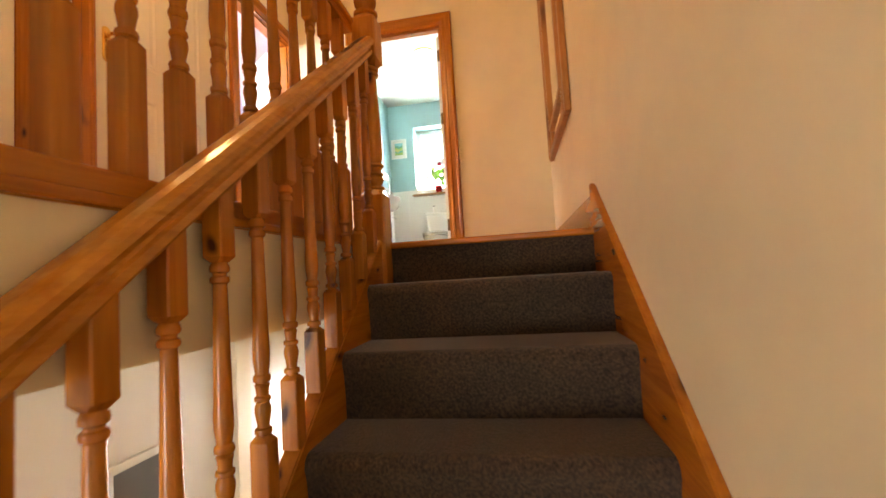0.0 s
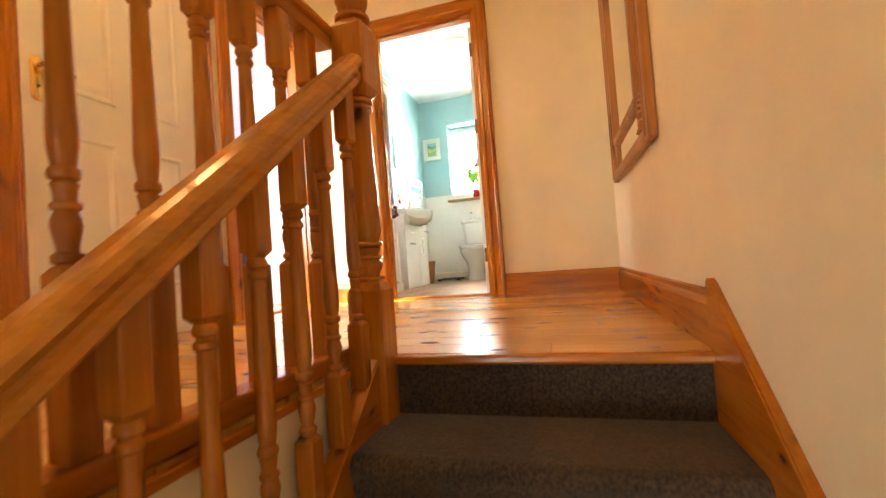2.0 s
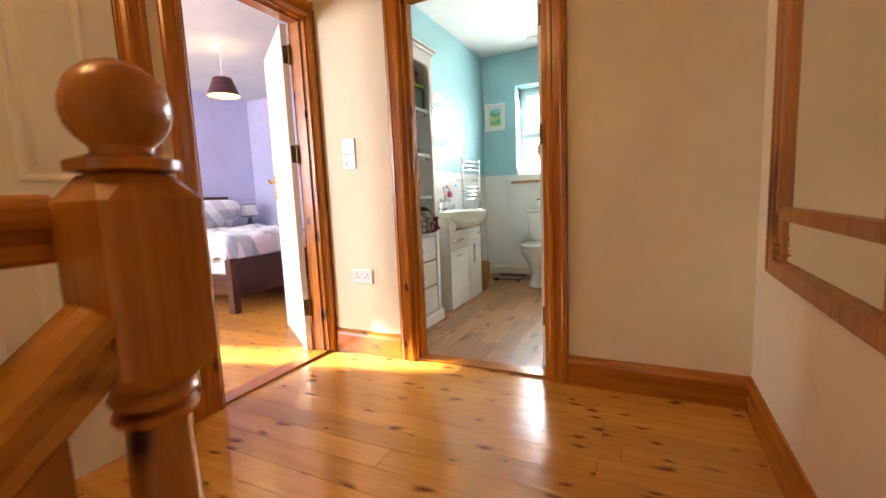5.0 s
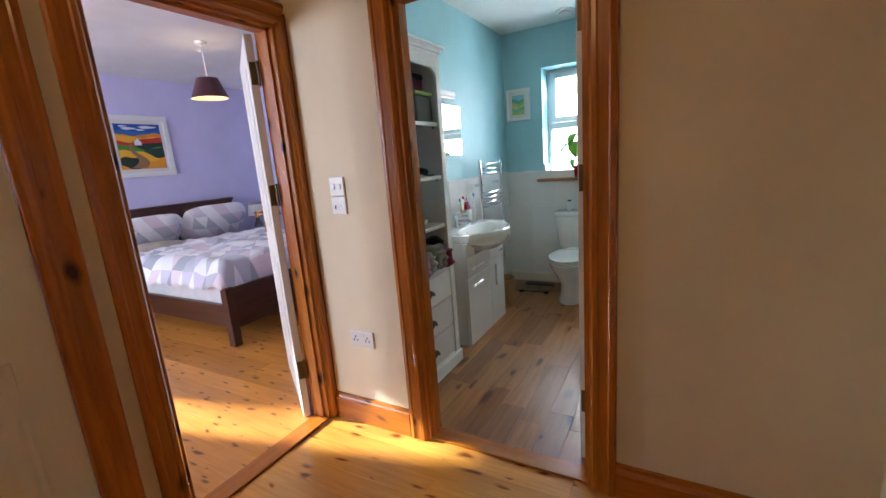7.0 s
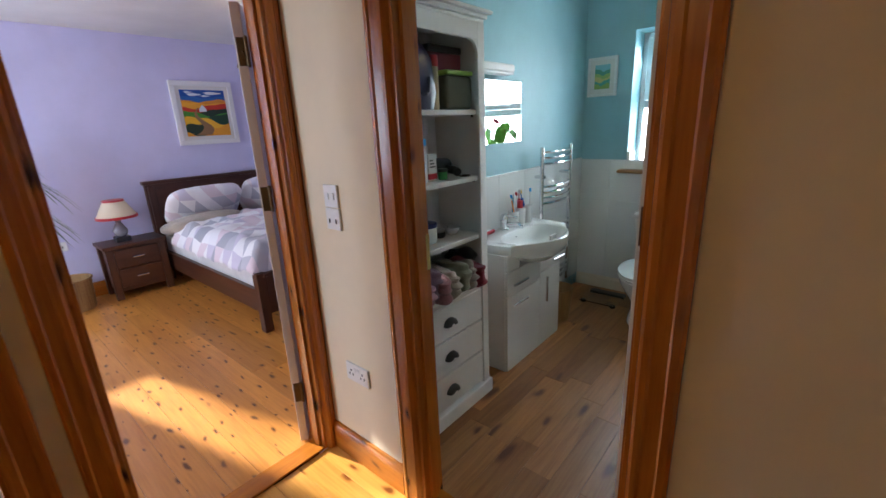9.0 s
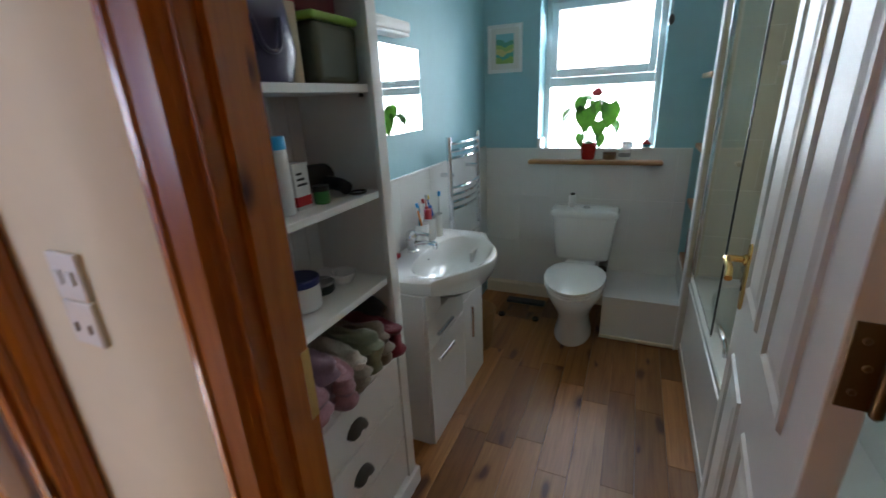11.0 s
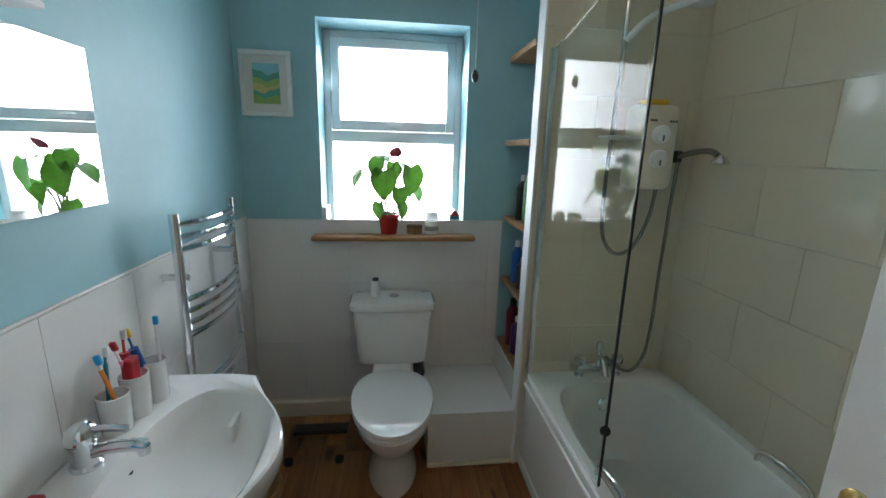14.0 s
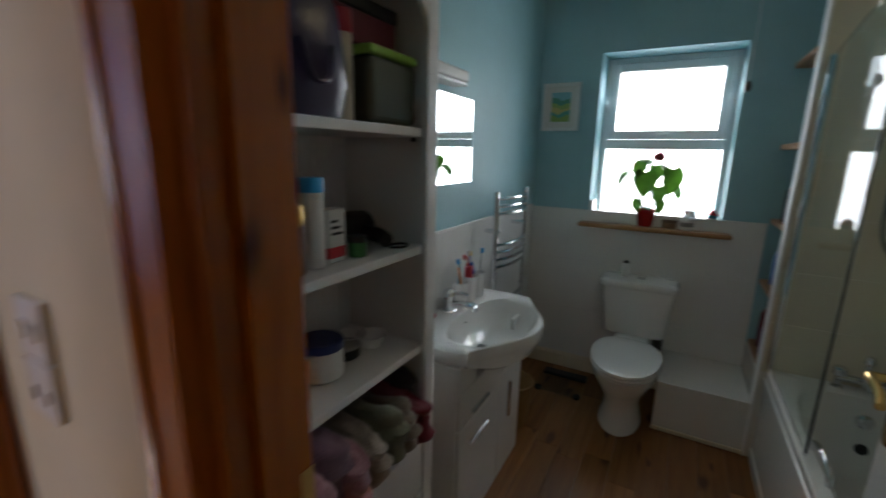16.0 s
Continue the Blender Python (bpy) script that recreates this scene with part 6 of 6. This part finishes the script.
nx, ny = 70, 64
dx0, dx1, dy0, dy1 = BHX + 0.42, BFX - 0.03, B0 - 0.01, B1 + 0.06
bm = bmesh.new()
grid = []
for i in range(nx + 1):
    row = []
    for j in range(ny + 1):
        x, y = dx0 + (dx1 - dx0) * i / nx, dy0 + (dy1 - dy0) * j / ny
        edge = min(1.0, (y - dy0) / 0.17, (dy1 - y) / 0.17, (dx1 - x) / 0.14)
        z = 0.485 + 0.175 * math.sin(max(0.0, edge) * math.pi / 2)
        p = Vector((x * 3.2, y * 3.6, 0.0))
        z += 0.035 * noise.noise(p) + 0.018 * noise.noise(p * 2.3) + 0.010 * abs(noise.noise(p * 4.1 + Vector((5, 0, 0))))
        if edge < 0.5:
            y += 0.02 * noise.noise(Vector((x * 7, 1, 0)))
            z += 0.03 * noise.noise(Vector((x * 6, 4, 0)))
        row.append(bm.verts.new((x, y, z)))
    grid.append(row)
for i in range(nx):
    for j in range(ny):
        bm.faces.new((grid[i][j], grid[i + 1][j], grid[i + 1][j + 1], grid[i][j + 1]))
ret = bmesh.ops.extrude_face_region(bm, geom=list(bm.faces))
for g in ret["geom"]:
    if isinstance(g, bmesh.types.BMVert):
        g.co.z -= 0.025
tagged(part("duvet", bm, QUILT, None, "", True), "rumpled duvet in grey and lilac triangles", "duvet")
def pillow(at, turn, label):
    bm = bmesh.new()
    bmesh.ops.create_icosphere(bm, subdivisions=4, radius=1)
    for v in bm.verts:
        p = v.co.copy()
        x, y = math.copysign(abs(p.x) ** 0.55, p.x), math.copysign(abs(p.y) ** 0.55, p.y)
        f = max(0.0, (1 - abs(x) ** 3.5) * (1 - abs(y) ** 3.5)) ** 0.5
        v.co = Vector((0.25 * x, 0.385 * y, 0.095 * math.copysign(f * abs(p.z) ** 0.3, p.z) + 0.012 * noise.noise(Vector((x * 3, y * 4, at[1])))))
    t = part("pillow", bm, QUILT, None, "", True)
    t.matrix_basis = pose(*at, *turn)
    return tagged(t, label, "pillow", "pillows on the bed")
pillow((BHX + 0.25, B0 + 0.42, 0.78), (0, -52, 3), "plump pillow in grey and lilac triangles")
pillow((BHX + 0.23, B1 - 0.42, 0.80), (0, -55, -4), "plump pillow in grey and lilac triangles")
pw = pillow((BHX + 0.28, B0 + 0.36, 0.60), (0, -12, 5), "plain white pillow under the patterned one")
pw.data.materials[0] = FAB["cream"]

def nightstand(y0, y1, label):
    ns = thing("nightstand", label, "nightstand", group="nightstands beside the bed")
    x0, x1 = BHX - 0.08, -4.62
    part("top", box(x0, x1 + 0.02, y0 - 0.015, y1 + 0.015, 0.50, 0.53, 0.005), DARK_WOOD["y"], ns)
    part("body", box(x0 + 0.01, x1 - 0.015, y0 + 0.03, y1 - 0.03, 0.08, 0.50), DARK_WOOD["y"], ns)
    for y in (y0, y1 - 0.06):
        for x in (x0 + 0.005, x1 - 0.06):
            part("leg", box(x, x + 0.06, y, y + 0.06, 0.002, 0.50, 0.004), DARK_WOOD["z"], ns)
    for z0, z1 in ((0.31, 0.48), (0.12, 0.29)):
        d = part("drawer", box(x1 - 0.015, x1 + 0.002, y0 + 0.065, y1 - 0.065, z0, z1, 0.004), DARK_WOOD["y"], ns)
        yc = (y0 + y1) / 2
        part("handle", box(x1 + 0.002, x1 + 0.022, yc - 0.05, yc + 0.05, (z0 + z1) / 2 - 0.008, (z0 + z1) / 2 + 0.008, 0.005), CHROME, d, "chrome bow handle")
    return ns
nightstand(3.26, 3.75, "dark wooden two-drawer nightstand")
nightstand(5.47, 5.92, "dark wooden two-drawer nightstand")
SHADE = material("cream_lampshade", (0.72, 0.62, 0.45), 0.9)
def table_lamp(at, label, base_mat, shade_mat, trim_mat, r0, r1, h):
    t = thing("table_lamp", label, "table lamp", at)
    part("foot", box(-0.06, 0.06, -0.06, 0.06, 0, 0.05, 0.006), BLACK, t)
    part("stem", lathe([(0.03, 0.05), (0.055, 0.075), (0.06, 0.11), (0.035, 0.16), (0.02, 0.19), (0.03, 0.21), (0.012, 0.24)], 18), base_mat, t, "clear glass lamp body", True)
    s = part("shade", lathe([(r0, 0.24), (r1, 0.24 + h), (r1 - 0.004, 0.24 + h), (r0 - 0.006, 0.242)], 28, ends=False), shade_mat, t, "", True)
    for r, z in ((r0, 0.24), (r1, 0.24 + h)):
        part("shade_trim", lathe([(r + 0.002, z - 0.012), (r + 0.003, z), (r + 0.002, z + 0.012)], 28), trim_mat, s)
    return t
LAMPGLASS = material("lamp_glass", (0.5, 0.5, 0.52), 0.1, transmission_weight=0.6)
table_lamp((-4.78, 3.45, 0.532), "glass table lamp with a cream and red shade", LAMPGLASS, SHADE, PL["red"], 0.165, 0.085, 0.15)
table_lamp((-4.78, 5.68, 0.532), "glass table lamp with a pale grey shade", LAMPGLASS, PVC, PL["grey"], 0.11, 0.09, 0.17)

_, m, (x0, x1, z0, z1) = framed_art("bedroom_painting", "bright landscape painting of fields in a white frame", (BEDW, 4.20, 1.385), (0, 1, 0), 0.64, 0.66, 0.05, 0.04, PLASTIC,
    [((0.01, 0.08, 0.36), 1, 0, 1, 0), ((0.03, 0.13, 0.40), 0.84, 0.02, 9, 0), ((0.62, 0.24, 0.02), 0.77, 0.03, 7, 2), ((0.78, 0.36, 0.02), 0.72, 0.025, 6, 1), ((0.50, 0.03, 0.012), 0.65, 0.05, 5, 3.6), ((0.012, 0.03, 0.014), 0.55, 0.05, 4, 4.0), ((0.06, 0.25, 0.025), 0.50, 0.06, 5, 1.6), ((0.015, 0.05, 0.02), 0.42, 0.07, 4.4, 3.4), ((0.80, 0.43, 0.015), 0.34, 0.09, 4.4, 0.6), ((0.012, 0.03, 0.012), 0.20, 0.08, 6, 0.3), ((0.75, 0.32, 0.015), 0.11, 0.12, 5, 3.4)], 0.03)
root = _
bm = bmesh.new()
vs = []
for k in range(14):
    t = k / 13
    z = z0 + (z1 - z0) * (0.02 + 0.60 * t)
    w = (x1 - x0) * (0.16 * (1 - t) ** 1.5 + 0.012)
    c = x0 + (x1 - x0) * (0.36 + 0.16 * math.sin(t * 6.0) * (1 - 0.5 * t))
    vs.append((bm.verts.new((c - w, 0.0225, z)), bm.verts.new((c + w, 0.0225, z))))
for a, b2 in zip(vs, vs[1:]):
    bm.faces.new((a[0], a[1], b2[1], b2[0]))
part("painted_road", bm, hue("winding_road", (0.30, 0.16, 0.07)), root)
cloud = hue("cloud_white", (0.75, 0.78, 0.82))
for u, v, w, h in ((0.30, 0.90, 0.16, 0.028), (0.72, 0.93, 0.20, 0.03), (0.55, 0.87, 0.10, 0.016), (0.18, 0.95, 0.09, 0.018)):
    bm = bmesh.new()
    bm.faces.new([bm.verts.new((x0 + (x1 - x0) * (u + w * math.cos(a) * (1 + 0.12 * math.sin(5 * a))), 0.0228, z0 + (z1 - z0) * (v + h * math.sin(a) * (1 + 0.25 * math.cos(3 * a))))) for a in [2 * math.pi * k / 20 for k in range(20)]])
    part("painted_cloud", bm, cloud, root)
bm = bmesh.new()
bm.faces.new([bm.verts.new((x0 + (x1 - x0) * u, 0.0229, z0 + (z1 - z0) * v)) for u, v in ((0.36, 0.53), (0.52, 0.53), (0.52, 0.59), (0.44, 0.68), (0.36, 0.59))])
part("painted_cottage", bm, cloud, root)

pd = thing("pendant_lamp", "hanging pendant lamp with a dark plum shade", "pendant lamp", (-3.36, 4.34, 0))
part("ceiling_rose", lathe([(0.02, CEIL - 0.035), (0.045, CEIL - 0.02), (0.05, CEIL)], 20), PLASTIC, pd, "", True)
part("flex", tube([(0, 0, 2.16), (0, 0, CEIL - 0.03)], 0.004, 8), PLASTIC, pd)
sh = part("shade", lathe([(0.150, 1.99), (0.085, 2.155), (0.082, 2.155), (0.146, 1.99)], 32, ends=False), cloth("plum_fabric", (0.075, 0.012, 0.025), (0.05, 0.008, 0.016), 300.0, 0.3), pd, "dark plum fabric shade", True)
part("shade_lining", lathe([(0.1445, 1.992), (0.080, 2.153)], 32, ends=False), SHADE, sh, "cream shade lining", True)
wb = thing("wicker_basket", "round woven wicker basket on the bedroom floor", "basket", (-4.72, 2.98, 0.002))
part("weave", lathe([(0.13, 0), (0.135, 0.004)] + [(0.135 + 0.001 * i + (0.006 if i % 2 else 0), 0.012 + 0.018 * i) for i in range(15)] + [(0.155, 0.285), (0.145, 0.285), (0.12, 0.012)], 28), WICKER, wb, "", True)
part("rim", tube([(0.153 * math.cos(a), 0.153 * math.sin(a), 0.285) for a in [2 * math.pi * i / 28 for i in range(29)]], 0.010, 8), WICKER, wb, "", True)
pm = thing("potted_palm", "potted palm with drooping narrow leaves", "potted plant", (-4.62, 2.72, 0.002))
part("pot", lathe([(0.11, 0), (0.115, 0.004), (0.15, 0.26), (0.155, 0.28), (0.14, 0.28), (0.13, 0.25)], 24), PL["brown"], pm, "", True)
part("soil", lathe([(0.135, 0.245), (0.135, 0.25)], 18), PL["black"], pm)
rng = random.Random(12)
for k in range(3):
    a0 = 2.1 * k
    tip = Vector((0.07 * math.cos(a0), 0.07 * math.sin(a0), 0.95 + 0.22 * k))
    trunk = part("trunk", tube(arc([(0.03 * math.cos(a0), 0.03 * math.sin(a0), 0.24), (0.05 * math.cos(a0), 0.05 * math.sin(a0), 0.6), tip]), 0.012, 8), PL["brown"], pm, "", True)
    bm = bmesh.new()
    for i in range(34):
        a, ln, lift = rng.uniform(0, 6.28), rng.uniform(0.28, 0.42), rng.uniform(0.3, 1.2)
        d, s = Vector((math.cos(a), math.sin(a), 0)), Vector((-math.sin(a), math.cos(a), 0))
        prev = None
        for j in range(7):
            t = j / 6
            c = tip + d * ln * t * (0.6 + 0.3 / lift) + Vector((0, 0, ln * (lift * 0.7 * t - 1.15 * t * t)))
            w = 0.011 * (1 - t) ** 0.6 * (0.4 + 2 * min(t, 0.3)) + 0.0005
            cur = (bm.verts.new(c - s * w), bm.verts.new(c + s * w))
            if prev:
                bm.faces.new((prev[0], prev[1], cur[1], cur[0]))
            prev = cur
    part("leaves", bm, LEAF, trunk, "", True)
bs = thing("wall_socket", "white plastic wall socket in the bedroom", "socket")
part("plate", box(BEDW, BEDW + 0.01, 2.92, 3.065, 0.50, 0.585, 0.003), PLASTIC, bs)
for y in (2.955, 3.03):
    part("pin_hole", box(BEDW + 0.010, BEDW + 0.011, y - 0.004, y + 0.004, 0.53, 0.55), BLACK, bs)
skirting((BEDW, BEDN, 0), (BEDW, BEDS, 0), PINE["y"], "varnished pine skirting board", [(-a, h) for a, h in SKIRT])
